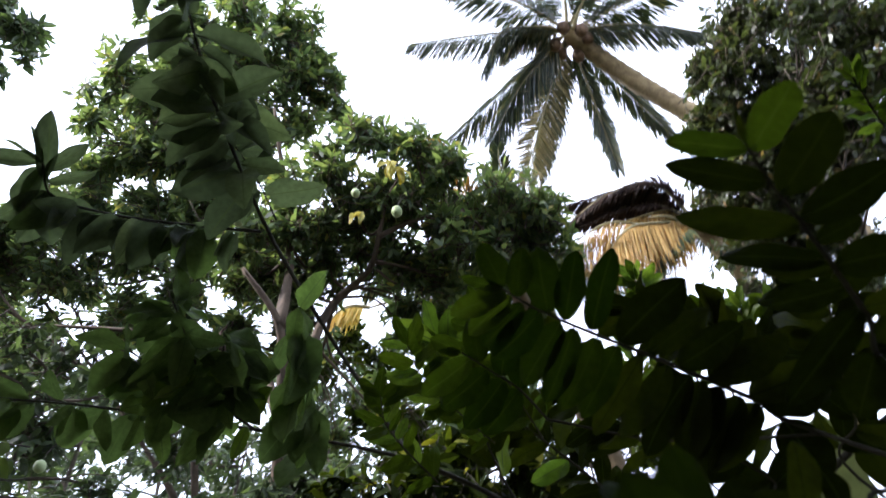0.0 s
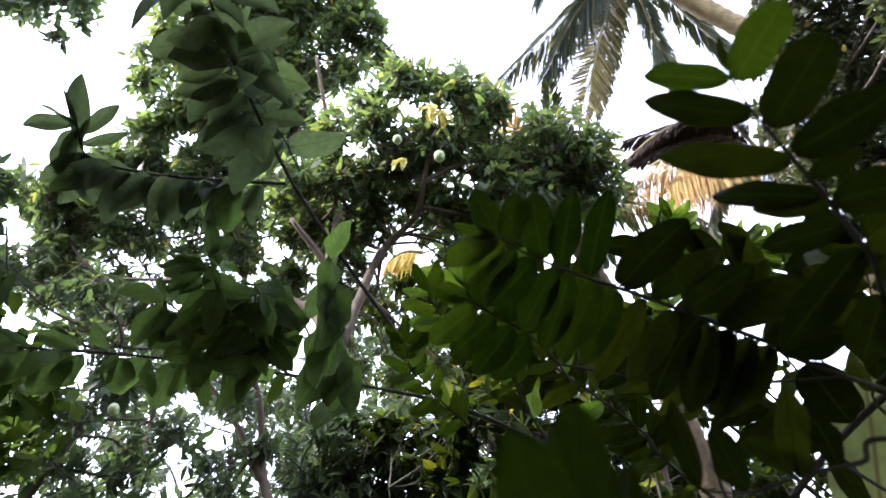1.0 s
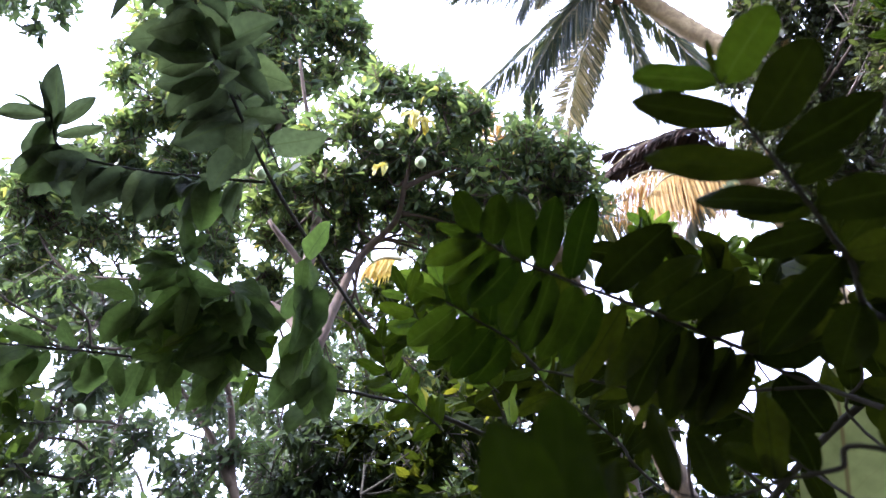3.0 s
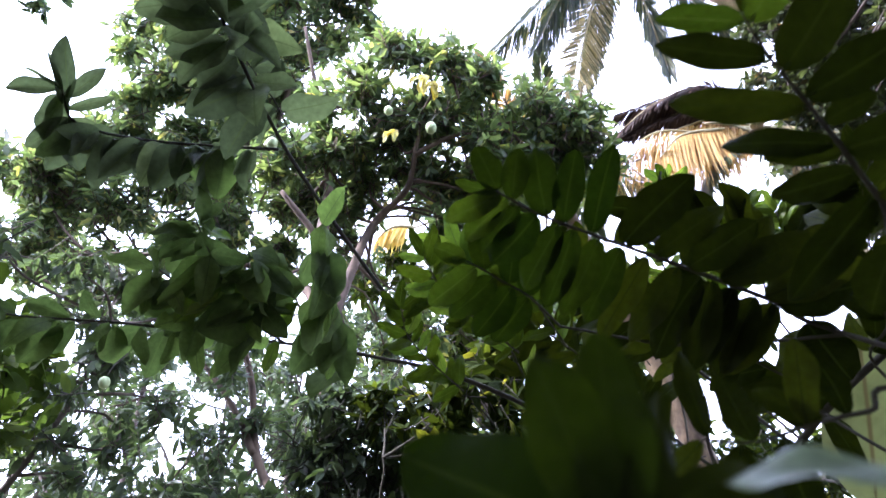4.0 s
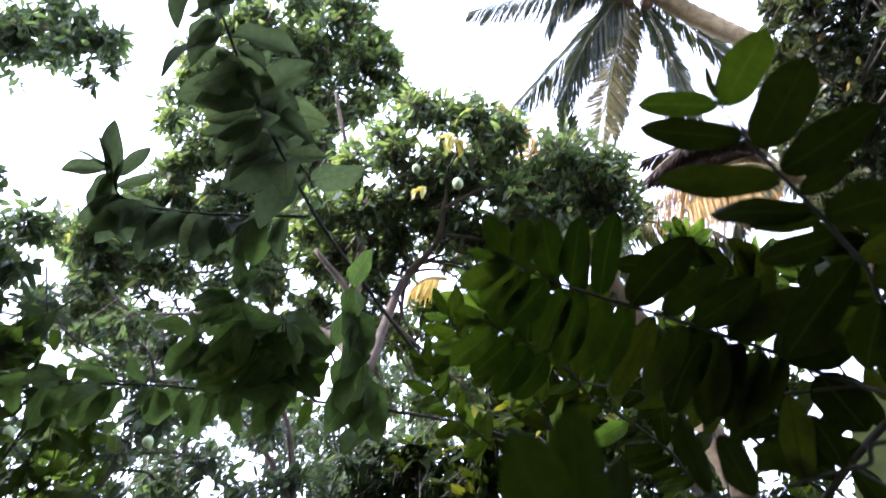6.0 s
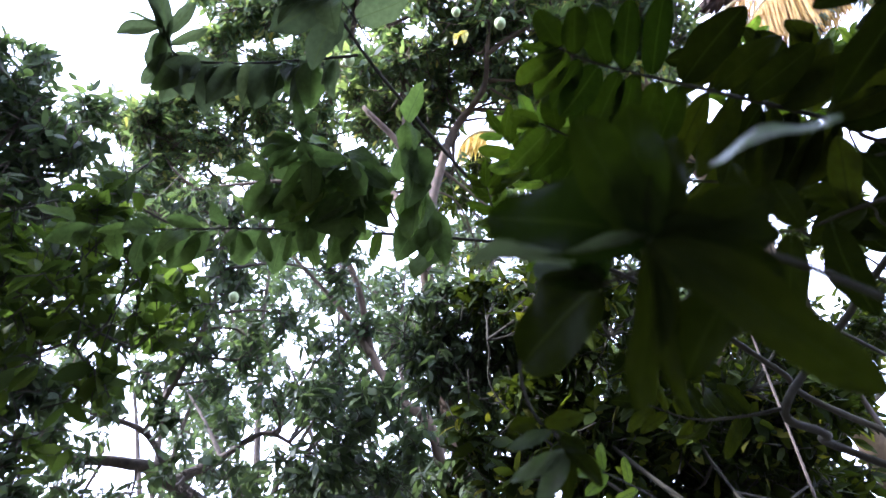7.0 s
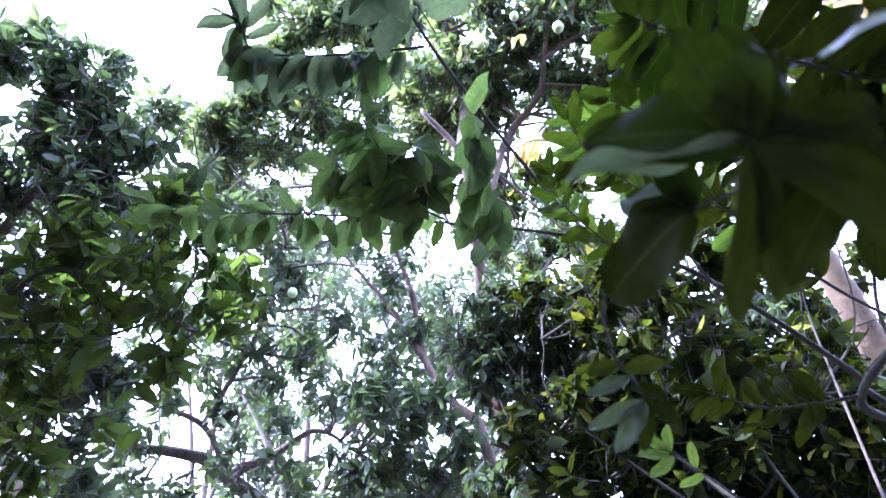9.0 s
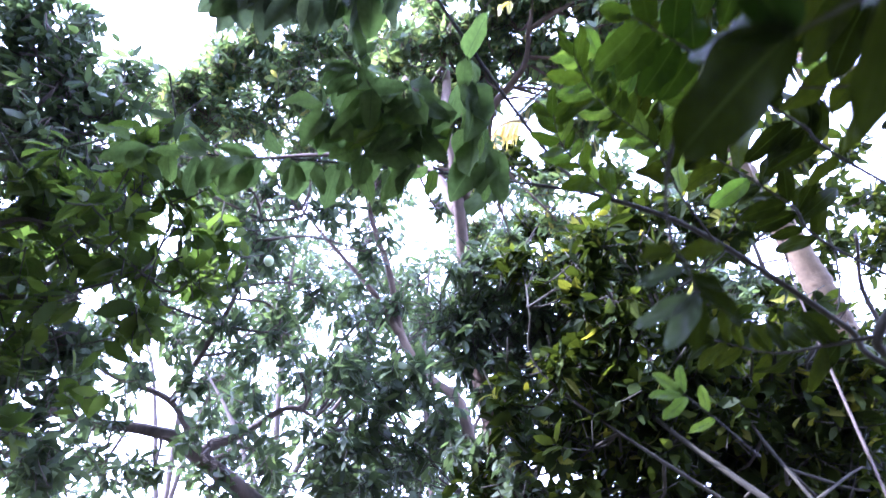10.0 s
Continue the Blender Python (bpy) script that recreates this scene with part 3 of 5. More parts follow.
for n, (tx, ty, low, high, wide, count) in enumerate(((-6.0, 12.5, 4.2, 9.4, 2.6, 20), (-2.6, 12.0, 3.6, 9.0, 2.2, 22), (0.6, 11.4, 3.2, 8.0, 1.6, 22), (-8.8, 10.6, 4.0, 9.2, 2.0, 14), (-5.6, 9.0, 2.4, 7.4, 2.0, 8), (-3.4, 9.6, 2.2, 6.4, 1.6, 6))):
    spots = []
    for k in range(count):
        h = (k + FAR.random()) / count
        reach = wide * math.sqrt(max(0.15, math.sin(math.pi * (0.12 + 0.8 * h))))
        spots.append((tx + FAR.uniform(-reach, reach), ty + FAR.uniform(-1.2, 1.2), low + (high - low) * h, FAR.uniform(0.4, 0.75)))
    tree(
        "background_tree", "far leafy tree half hidden by mango branches", 50 + n,
        [(tx, ty, -0.1), (tx + 0.1, ty, 1.5), (tx - 0.1, ty + 0.1, 0.5 * (low + high)), (tx, ty + 0.1, high - 0.5)], 0.08, 0.04,
        [([(tx, ty, 1.8), (tx + 0.4 * wide, ty, low + 0.8), (tx + 0.8 * wide, ty + 0.1, low + 1.8)], 0.05, 0.02), ([(tx, ty, 2.0), (tx - 0.4 * wide, ty, low + 1.0), (tx - 0.8 * wide, ty + 0.1, low + 2.0)], 0.05, 0.02)],
        spots, 9, 0.19, 0.36, 0.4, BROAD, DARK_BARK, whorl=9)
tree(
    "background_tree", "far leafy tree beyond shrubs and palm trunks", 22,
    [(2.4, 11.5, -0.1), (2.3, 11.5, 2.4), (2.0, 11.4, 4.6), (1.8, 11.3, 6.2)], 0.18, 0.08,
    [([(2.2, 11.5, 2.4), (1.2, 11.4, 3.6), (0.4, 11.3, 4.2)], 0.06, 0.02), ([(2.2, 11.5, 2.4), (3.4, 11.4, 3.4), (4.4, 11.3, 4.0)], 0.06, 0.02)],
    [(-1.09, 10.74, 6.22, 0.50), (-0.41, 11.20, 5.78, 0.60), (0.48, 11.68, 5.42, 0.70), (1.42, 11.99, 5.42, 0.60), (2.56, 12.36, 5.41, 0.60), 
     (-0.77, 11.66, 4.72, 0.70), (0.49, 12.27, 4.36, 0.79), (1.81, 12.70, 4.36, 0.79), (3.17, 13.04, 4.53, 0.79), (1.80, 11.20, 5.20, 0.37), (2.25, 11.64, 4.62, 0.41), (3.81, 11.89, 4.50, 0.39), (4.60, 11.80, 4.76, 0.34), (3.00, 12.08, 4.10, 0.47), (4.28, 12.28, 4.00, 0.43), (1.45, 11.78, 4.29, 0.45)] + [(5.07, 12.20, 4.26, 0.37),
     (2.59, 10.43, 6.52, 0.32), (3.31, 10.38, 7.06, 0.30), (3.58, 10.81, 6.43, 0.39), (2.90, 10.88, 5.89, 0.35), (3.45, 11.19, 5.65, 0.39), (-1.72, 8.41, 6.87, 0.29), (-2.18, 8.43, 6.56, 0.29), (-1.26, 8.68, 6.64, 0.29), (-0.85, 9.68, 6.14, 0.38), (-1.61, 9.36, 6.27, 0.33), (-0.32, 9.52, 6.74, 0.33), (-1.93, 9.48, 5.87, 0.36), (-1.54, 12.09, 3.49, 0.70), (-0.16, 12.64, 3.31, 0.70), (3.98, 13.11, 4.87, 0.79)],
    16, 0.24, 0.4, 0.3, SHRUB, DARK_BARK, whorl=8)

# unseen trees, added overhead and behind to keep sky light off the near leaves
ROOF = random.Random(12)
for n, (tx, ty) in enumerate(((2.8, -2.4), (-3.4, -1.8), (0.2, -5.5), (6.5, 1.0), (-6.4, 0.6), (5.0, -4.5), (-5.0, -5.0))):
    wide = 2.4 if n < 3 else 2.0
    tree(
        "shade_tree", "unseen tree added overhead and behind to block sky light", 30 + n,
        [(tx, ty, -0.1), (tx + 0.1, ty, 1.5), (tx, ty + 0.2, 3.2), (tx - 0.2, ty + 0.3, 4.6)], 0.2, 0.1,
        [([(tx, ty, 2.0), (tx + 0.8, ty + 0.4, 3.4), (tx + 1.8, ty + 0.6, 4.2)], 0.07, 0.03), ([(tx, ty, 2.2), (tx - 0.8, ty + 0.6, 3.6), (tx - 1.8, ty + 0.8, 4.4)], 0.07, 0.03)],
        # two crowns on the sun's side are taller to keep sun off the shrubs
        [(tx + ROOF.uniform(-wide, wide), ty + ROOF.uniform(-2.2, 1.6), 2.0 + (6.5 if n in (1, 4) else 4.5) * ((k + ROOF.random()) / 24) if k % 3 else ROOF.uniform(4.2, 5.8), ROOF.uniform(0.75, 1.1)) for k in range(24)],
        9, 0.38, 0.5, 0.3, BROAD, DARK_BARK)


tree(
    "shade_tree", "unseen tree added overhead and behind to block sky light", 39,
    [(1.6, -1.3, -0.1), (1.6, -1.3, 2.0), (1.5, -1.0, 4.0), (1.3, -0.6, 5.2)], 0.16, 0.08,
    [([(1.5, -1.0, 3.8), (0.6, -0.6, 4.8), (-0.6, -0.3, 5.4)], 0.06, 0.02), ([(1.5, -1.0, 3.8), (2.4, -0.5, 4.8), (3.4, 0.0, 5.4)], 0.06, 0.02)],
    # first three clumps are added in the sun's path to shade the arching twig
    [(-4.3, 1.0, 5.9, 0.7), (-4.0, 0.6, 6.4, 0.7), (-4.6, 0.7, 5.3, 0.8)] + [(-1.4 + 0.75 * (k % 8) + ROOF.uniform(-0.2, 0.2), -0.6 + 0.7 * (k // 8) + ROOF.uniform(-0.2, 0.2), ROOF.uniform(5.2, 6.4), ROOF.uniform(0.6, 0.85)) for k in range(24)],
    12, 0.32, 0.48, 0.3, BROAD, DARK_BARK)


def far_woods():
    """A low ring of far growth along the horizon."""
    rng = np.random.default_rng(40)
    n = 26000
    a, d = rng.uniform(0, 2 * math.pi, n), rng.uniform(30, 55, n)
    top = np.array([0.9 + 0.5 * noise.noise(Vector((math.cos(q) * 7, math.sin(q) * 7, 0))) for q in a])
    base = np.stack([d * np.sin(a), d * np.cos(a), top * rng.random(n) ** 0.7 - 0.1], 1)
    along = unit(rng.normal(size=(n, 3)) + np.array([0, 0, -0.2]))
    ob = piece("far_woods", *blades(base, along, unit(rng.normal(size=(n, 3))), rng.uniform(0.3, 0.6, n), rng.uniform(0.2, 0.4, n), rng.uniform(0, 1, n)), BROAD, kind="stuff", smooth=False, label="low band of far green scrub on the horizon")
    ob["category"] = "woods"


far_woods()

# ---------------------------------------------------------------- shrubs under the trees
tree(
    "leafy_shrub", "bright leafy shrub in the undergrowth below the palms", 9,
    [(1.0, 4.7, -0.1), (0.95, 4.6, 0.9), (-0.22, 4.80, 2.15), (-0.02, 4.59, 2.68)], 0.03, 0.015,
    [([(0.95, 4.6, 0.9), (0.39, 4.94, 2.13), (0.82, 4.89, 2.30)], 0.014, 0.008),
     ([(0.95, 4.6, 0.9), (-0.71, 4.68, 2.24), (-0.82, 4.47, 2.74)], 0.014, 0.008)],
    [(-0.32, 4.53, 3.20, 0.22), (-0.09, 4.64, 2.95, 0.23), (-0.53, 4.63, 2.88, 0.24), (0.16, 4.76, 2.71, 0.25), (-0.27, 4.69, 2.54, 0.25),
     (-0.70, 4.70, 2.43, 0.23), (0.44, 4.84, 2.55, 0.22), (0.08, 4.85, 2.28, 0.26), (-0.36, 4.75, 2.15, 0.26), (0.67, 4.92, 2.36, 0.22),
     (0.38, 4.97, 2.07, 0.27), (0.87, 5.12, 2.13, 0.27), (-0.09, 4.87, 1.90, 0.29), (-0.73, 4.84, 1.94, 0.30), (0.70, 5.24, 1.81, 0.29),
     (-0.46, 5.32, 2.41, 0.26), (0.12, 5.60, 2.67, 0.27), (0.03, 5.60, 2.16, 0.30), (0.61, 5.67, 2.36, 0.30), (0.47, 5.87, 1.90, 0.30)] + [(1.05, 5.96, 2.07, 0.30), (1.54, 6.00, 2.28, 0.30), (1.23, 5.96, 2.62, 0.25), (1.49, 6.23, 1.81, 0.30), (-0.47, 5.56, 1.95, 0.26),
     (-1.43, 5.49, 1.80, 0.26), (-0.96, 5.71, 1.68, 0.30), (-0.36, 5.47, 1.63, 0.28), (0.16, 5.42, 1.60, 0.27), (0.67, 5.57, 1.63, 0.27), (1.18, 5.73, 1.66, 0.30), (1.21, 5.54, 2.47, 0.24), (0.93, 5.48, 2.82, 0.19),
     (-0.90, 4.78, 3.19, 0.24), (-0.43, 4.83, 3.20, 0.24), (-0.02, 4.73, 3.39, 0.24), (0.37, 4.82, 3.34, 0.28), (0.77, 4.77, 3.47, 0.24), (1.11, 4.79, 3.82, 0.25),
     (-0.66, 5.33, 2.08, 0.25)] + [(-0.28, 5.54, 1.93, 0.25), (0.12, 5.68, 1.89, 0.25), (0.53, 5.78, 1.96, 0.25), (-0.03, 5.56, 2.25, 0.26), (0.38, 5.69, 2.25, 0.26), (0.69, 5.82, 1.76, 0.29), (0.97, 5.97, 2.09, 0.26), (0.62, 5.00, 3.25, 0.16), (1.03, 5.07, 2.55, 0.19), (1.21, 5.15, 2.33, 0.25), (-1.00, 4.73, 2.16, 0.19), (1.12, 5.37, 1.88, 0.29)],
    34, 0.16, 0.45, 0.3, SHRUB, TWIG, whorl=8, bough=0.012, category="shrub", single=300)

tree(
    "leafy_shrub", "low dark shrub growing under the mango tree", 61,
    [(-2.2, 7.0, -0.1), (-2.2, 7.0, 0.6), (-2.1, 7.0, 1.2), (-2.1, 7.0, 1.9)], 0.04, 0.02,
    [([(-2.2, 7.0, 0.6), (-2.8, 7.1, 1.3), (-3.3, 7.1, 1.8)], 0.015, 0.008), ([(-2.2, 7.0, 0.6), (-1.4, 6.9, 1.3), (-1.0, 6.8, 1.8)], 0.015, 0.008)],
    [(-4.24, 7.13, 2.11, 0.32), (-3.73, 7.23, 2.22, 0.32), (-3.25, 7.24, 2.26, 0.35), (-2.79, 7.25, 2.30, 0.34), (-2.37, 7.20, 2.21, 0.30), (-3.55, 7.47, 1.88, 0.45), (-2.74, 7.51, 1.86, 0.44), (-5.98, 5.61, 1.91, 0.39), (-6.25, 5.36, 2.21, 0.34), (-2.57, 5.34, 2.81, 0.26), (-2.32, 5.54, 2.55, 0.26), (-2.04, 5.60, 2.73, 0.26), (-2.52, 5.55, 2.18, 0.26), (-2.17, 5.72, 2.09, 0.26), (-2.85, 5.34, 2.35, 0.26), (-1.89, 5.78, 2.27, 0.26), (-2.69, 5.53, 1.82, 0.26), (-2.27, 5.73, 1.74, 0.26)],
    22, 0.17, 0.36, 0.4, BROAD, TWIG, whorl=8, bough=0.012, category="shrub", single=100)

tree(
    "climbing_plant", "dark climbing plant wrapped round the mango trunk", 10,
    [(-1.05, 5.3, -0.1), (-1.05, 5.3, 1.2), (-1.25, 5.17, 2.79), (-1.25, 4.90, 3.38)], 0.03, 0.02,
    [([(-1.25, 5.17, 2.79), (-0.97, 5.12, 2.93), (-1.02, 5.41, 2.38)], 0.02, 0.012)],
    [(-1.36, 4.79, 3.29, 0.16), (-1.38, 4.99, 2.71, 0.18), (-1.46, 4.96, 2.94, 0.16), (-1.21, 4.92, 3.38, 0.21), (-1.45, 4.93, 3.21, 0.16), (-1.04, 4.96, 3.17, 0.22), (-1.32, 4.96, 3.02, 0.22), (-0.89, 5.10, 3.01, 0.20),
     (-1.15, 5.15, 2.78, 0.20), (-0.89, 5.17, 2.67, 0.18), (-1.06, 5.27, 2.39, 0.20), (-1.33, 5.26, 2.46, 0.16), (-1.09, 5.34, 2.02, 0.22), (-1.52, 5.42, 2.06, 0.16), (-1.11, 5.06, 2.57, 0.2), (-0.80, 5.17, 2.40, 0.2), (-1.00, 5.21, 2.09, 0.2), (-1.19, 5.23, 1.75, 0.2)] + [
     (-1.09, 4.99, 2.94, 0.18), (-0.91, 5.17, 2.85, 0.2), (-0.66, 5.09, 2.93, 0.18), (-0.76, 5.25, 2.72, 0.2), (-1.06, 5.19, 2.68, 0.2), (-0.86, 5.21, 3.09, 0.18), (-0.47, 5.06, 3.08, 0.18),
     (-1.36, 4.97, 3.06, 0.16), (-1.53, 4.97, 2.9, 0.16), (-1.3, 5.08, 2.81, 0.17), (-1.54, 5.15, 2.67, 0.17)],
    40, 0.14, 0.34, 0.9, BROAD, TWIG, whorl=8, bough=0.01, category="climber", single=300)

tree(
    "understorey_tree", "slender tree with yellowish green leaves in the shade", 11,
    [(-4.46, 3.53, -0.05), (-4.03, 2.92, 1.32), (-3.58, 2.47, 2.42), (-3.29, 2.40, 2.97)], 0.05, 0.02,
    [([(-3.58, 2.47, 2.42), (-3.12, 2.46, 2.75), (-2.78, 2.62, 2.71)], 0.02, 0.008),
     ([(-3.58, 2.47, 2.42), (-3.01, 2.70, 2.42), (-2.60, 2.90, 2.57)], 0.02, 0.008)],
    [(-3.16, 2.40, 2.84, 0.22), (-2.99, 2.59, 2.83, 0.19), (-3.16, 2.59, 2.51, 0.25), (-2.92, 2.77, 2.57, 0.19), (-2.69, 2.93, 2.67, 0.18),
     (-2.49, 2.94, 3.01, 0.17), (-2.85, 2.76, 3.06, 0.17), (-3.23, 2.75, 2.18, 0.25), (-3.43, 2.84, 1.87, 0.22), (-3.58, 2.47, 2.42, 0.34), (-3.05, 2.61, 3.18, 0.15)] + [
     (-2.41, 2.54, 3.19, 0.13), (-2.51, 2.75, 3.12, 0.16), (-2.51, 2.42, 2.73, 0.16), (-2.51, 3.36, 3.08, 0.17), (-2.50, 3.20, 2.68, 0.12), (-2.62, 2.92, 2.40, 0.13)],
    20, 0.165, 0.42, 0.2, OLIVE, TWIG, whorl=7, bough=0.01, single=300)


# ---------------------------------------------------------------- coconut palms
def arc(base, azimuth, rise, length, sag):
    """The line of a frond's rib that rises, then droops."""
    a, pitch, line = radians(azimuth), radians(rise), [Vector(base)]
    out = Vector((math.sin(a), math.cos(a), 0))
    for i in range(16):
        pitch -= radians(sag) / 16 * (0.5 + i / 15)
        line.append(line[-1] + (out * math.cos(pitch) + Vector((0, 0, math.sin(pitch)))) * length / 16)
    return line


def frond(line, seed, leaf, parent, here, hang=0.6, spread=0.62, reach=0.8, count=130, wide=0.036, thick=0.035, rough=0.05):
    """A feather frond: a rib along the line and two ranks of leaflets that hang from it."""
    rng = np.random.default_rng(seed)
    n = len(line) - 1
    stalk = piece("rachis", *tube([q - here for q in line], thick, 0.006, 6), RACHIS)
    chord = line[-1] - line[0]
    side = chord.cross(Vector((0, 0, 1))).normalized()
    B, D, F, L, W = [], [], [], [], []
    for i in range(count):
        s = 0.12 + 0.88 * i / (count - 1)
        k = min(int(s * n), n - 1)
        q = line[k].lerp(line[k + 1], s * n - k)
        ahead = (line[k + 1] - line[k]).normalized()
        up = side.cross(ahead)
        ragged = 0.85 + 0.2 * noise.noise(Vector((s * 9, seed, 0)))
        for sign in (-1, 1):
            if rng.random() < 0.06:
                continue
            d = (side * sign * spread + ahead * (0.3 + 0.45 * s) + up * 0.12 + Vector((0, 0, -hang * rng.uniform(0.85, 1.2))) + Vector(rng.normal(size=3)) * rough).normalized()
            B.append(tuple(q - here))
            D.append(tuple(d))
            F.append(tuple(up + Vector(rng.normal(size=3)) * 0.25 + side * sign * 0.3))
            L.append(reach * ragged * math.sin(math.pi * min(0.95, 0.14 + 0.8 * s)) ** 0.6 * rng.uniform(0.78, 1.12))
            W.append(wide * rng.uniform(0.7, 1.2))
    L, W = np.array(L), np.array(W)
    ob = piece("frond", *blades(np.array(B), np.array(D), np.array(F), L, W, rng.uniform(0.15, 0.5, len(L))), leaf, parent, smooth=False)
    stalk.parent = ob
    return ob


def palm(label, trunk, seed, r0=0.19, r1=0.13, nuts=0, bark=PALM_BARK):
    root = tagged(new("coconut_palm"), label, "palm tree", "coconut palms")
    here, neck = Vector(trunk[0]), trunk[-1]
    root.location = here
    line = curve(trunk, 80 // (len(trunk) - 1))
    piece("trunk", *tube([q - here for q in line], r0, r1, 16, 0.12, rings=0.1), bark, root)
    rng = random.Random(seed)
    for i in range(nuts):
        a = 2 * math.pi * i / nuts
        bm = bmesh.new()
        bmesh.ops.create_icosphere(bm, subdivisions=2, radius=0.12)
        for v in bm.verts:
            v.co.z *= 1.25
            v.co *= 1 + 0.06 * noise.noise(v.co * 9)
        me = bpy.data.meshes.new("coconut")
        bm.to_mesh(me)
        bm.free()
        me.shade_smooth()
        me.materials.append(NUT)
        nut = new("coconut", me)
        nut.parent = root
        nut.location = Vector(neck) - here + Vector((0.3 * math.cos(a), 0.3 * math.sin(a), -0.2 - 0.12 * (i % 2)))
    # old leaf bases and flower stalks round the neck
    for i in range(9):
        a = 2 * math.pi * (i + rng.random() * 0.6) / 9
        foot = Vector(neck) + Vector((math.cos(a) * r1, math.sin(a) * r1, -0.1))
        tip = foot + Vector((math.cos(a), math.sin(a), rng.uniform(-0.9, 0.5))) * rng.uniform(0.35, 0.75)
        piece("leaf_base", *tube([q - here for q in curve([foot, foot.lerp(tip, 0.5) + Vector((0, 0, 0.08)), tip], 4)], 0.05, 0.012, 6, 0.2), RACHIS, root)
    return root, here


NECK = Vector((2.33, 7.01, 12.13))
tall, TALL0 = palm("leaning coconut palm with pale ringed trunk and green fronds",
                   [(10.2, 9.6, -0.1), (9.2, 9.4, 3.4), (5.88, 8.43, 9.27), (4.49, 7.90, 10.47), (3.35, 7.52, 11.37), NECK], 1, r0=0.2, r1=0.15, nuts=6)
for i, (mids, hang, spread, reach, leaf) in enumerate((
        ([(0.94, 6.69, 11.82), (-0.49, 6.43, 11.29)], 1.0, 0.35, 0.85, FROND),
        ([(1.39, 6.44, 12.39), (0.20, 5.96, 12.28)], 0.7, 0.5, 0.85, FROND),
        ([(1.17, 6.59, 11.75), (0.69, 6.85, 11.01)], 0.9, 0.4, 0.8, FROND),
        ([(1.33, 7.50, 11.60), (0.07, 7.99, 10.66)], 0.7, 0.45, 0.95, FROND),
        ([(1.80, 7.75, 11.08), (1.32, 8.45, 9.75)], 0.1, 1.0, 0.6, SUNLIT_FROND),
        ([(2.01, 7.93, 11.42), (1.60, 8.62, 10.20)], 0.4, 0.45, 0.7, FROND),
        ([(1.45, 7.30, 11.30), (0.75, 7.90, 10.40)], 0.6, 0.45, 0.9, FROND),
        ([(2.80, 8.09, 11.36), (3.09, 8.73, 10.31)], 0.45, 0.3, 0.6, FROND))):
    frond(curve([NECK + Vector((0, 0, 0.1)), *mids], 8), 50 + i, leaf, tall, TALL0, hang, spread, reach * 1.25, 230, 0.023)
for i, (mids, hang, spread, reach, leaf) in enumerate((
        ([(3.40, 8.04, 11.74), (4.19, 8.53, 10.91)], 0.4, 0.35, 0.6, FROND),
        ([(3.52, 6.91, 12.11), (4.71, 6.86, 11.55)], 0.9, 0.35, 0.75, FROND),
        ([(3.28, 6.78, 12.51), (4.47, 6.38, 12.69)], 0.5, 0.5, 0.8, FROND),
        ([(2.25, 6.26, 12.82), (1.90, 5.43, 13.50)], 0.4, 0.6, 0.9, FROND),
        ([(2.90, 6.21, 13.04), (3.48, 5.74, 13.69)], 0.4, 0.6, 0.9, FROND),
        ([(1.60, 6.80, 12.00), (1.05, 7.00, 11.55)], 0.9, 0.3, 0.6, SUNLIT_FROND))):
    frond(curve([NECK + Vector((0, 0, 0.1)), *mids], 8), 70 + i, leaf, tall, TALL0, hang, spread, reach * 1.25, 230, 0.023)

HIDDEN = Vector((0.68, 7.75, 7.49))
# its trunk takes the darkened bark so the sun does not bleach it
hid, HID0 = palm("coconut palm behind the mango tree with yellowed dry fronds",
                 [(3.6, 11.8, -0.1), (3.23, 11.19, 1.66), (2.43, 9.98, 3.88), (2.07, 9.58, 4.98), (1.65, 9.19, 6.01), (1.13, 8.71, 6.93), HIDDEN], 2, r0=0.22, r1=0.12, bark=SHADED_PALM_BARK)
for i, (azimuth, rise, length, sag, leaf, hang) in enumerate((
        (330, 30, 3.0, 60, FROND, 0.5),
        (20, 40, 3.0, 60, FROND, 0.5), (70, 20, 2.8, 60, FROND, 0.5), (300, 40, 2.8, 60, FROND, 0.5))):
    dead = leaf is not FROND
    frond(arc(HIDDEN, azimuth, rise, length, sag), 100 + i, leaf, hid, HID0, hang, 0.5, 0.85 if dead else 0.7, 70 if dead else 110, 0.032 if dead else 0.046)

for i, (mids, leaf) in enumerate((([(0.28, 7.13, 8.21), (-0.17, 6.40, 8.74)], DRY), ([(0.76, 7.26, 8.19), (0.72, 6.66, 8.77)], FROND), ([(0.25, 7.08, 7.52), (0.00, 6.75, 7.29)], DRY))):
    frond(curve([HIDDEN, *mids], 8), 121 + i, leaf, hid, HID0, 0.3, 0.4, 0.42, 80, 0.036)
# the yellowed end of an old frond that hangs into a gap of the mango crown
END = [Vector((-1.25, 7.72, 6.86)), Vector((-1.47, 7.62, 6.84)), Vector((-1.64, 7.58, 6.74)), Vector((-1.76, 7.56, 6.56))]
frond(curve(END, 8), 120, LEMON, hid, HID0, 1.5, 0.4, 0.5, 60, 0.05)
piece("leaf_stalk", *tube([q - HID0 for q in curve([HIDDEN, (-0.4, 7.85, 7.2), END[0]], 6)], 0.03, 0.015, 7), RACHIS, hid)

SIDE = Vector((3.65, 7.81, 8.07))
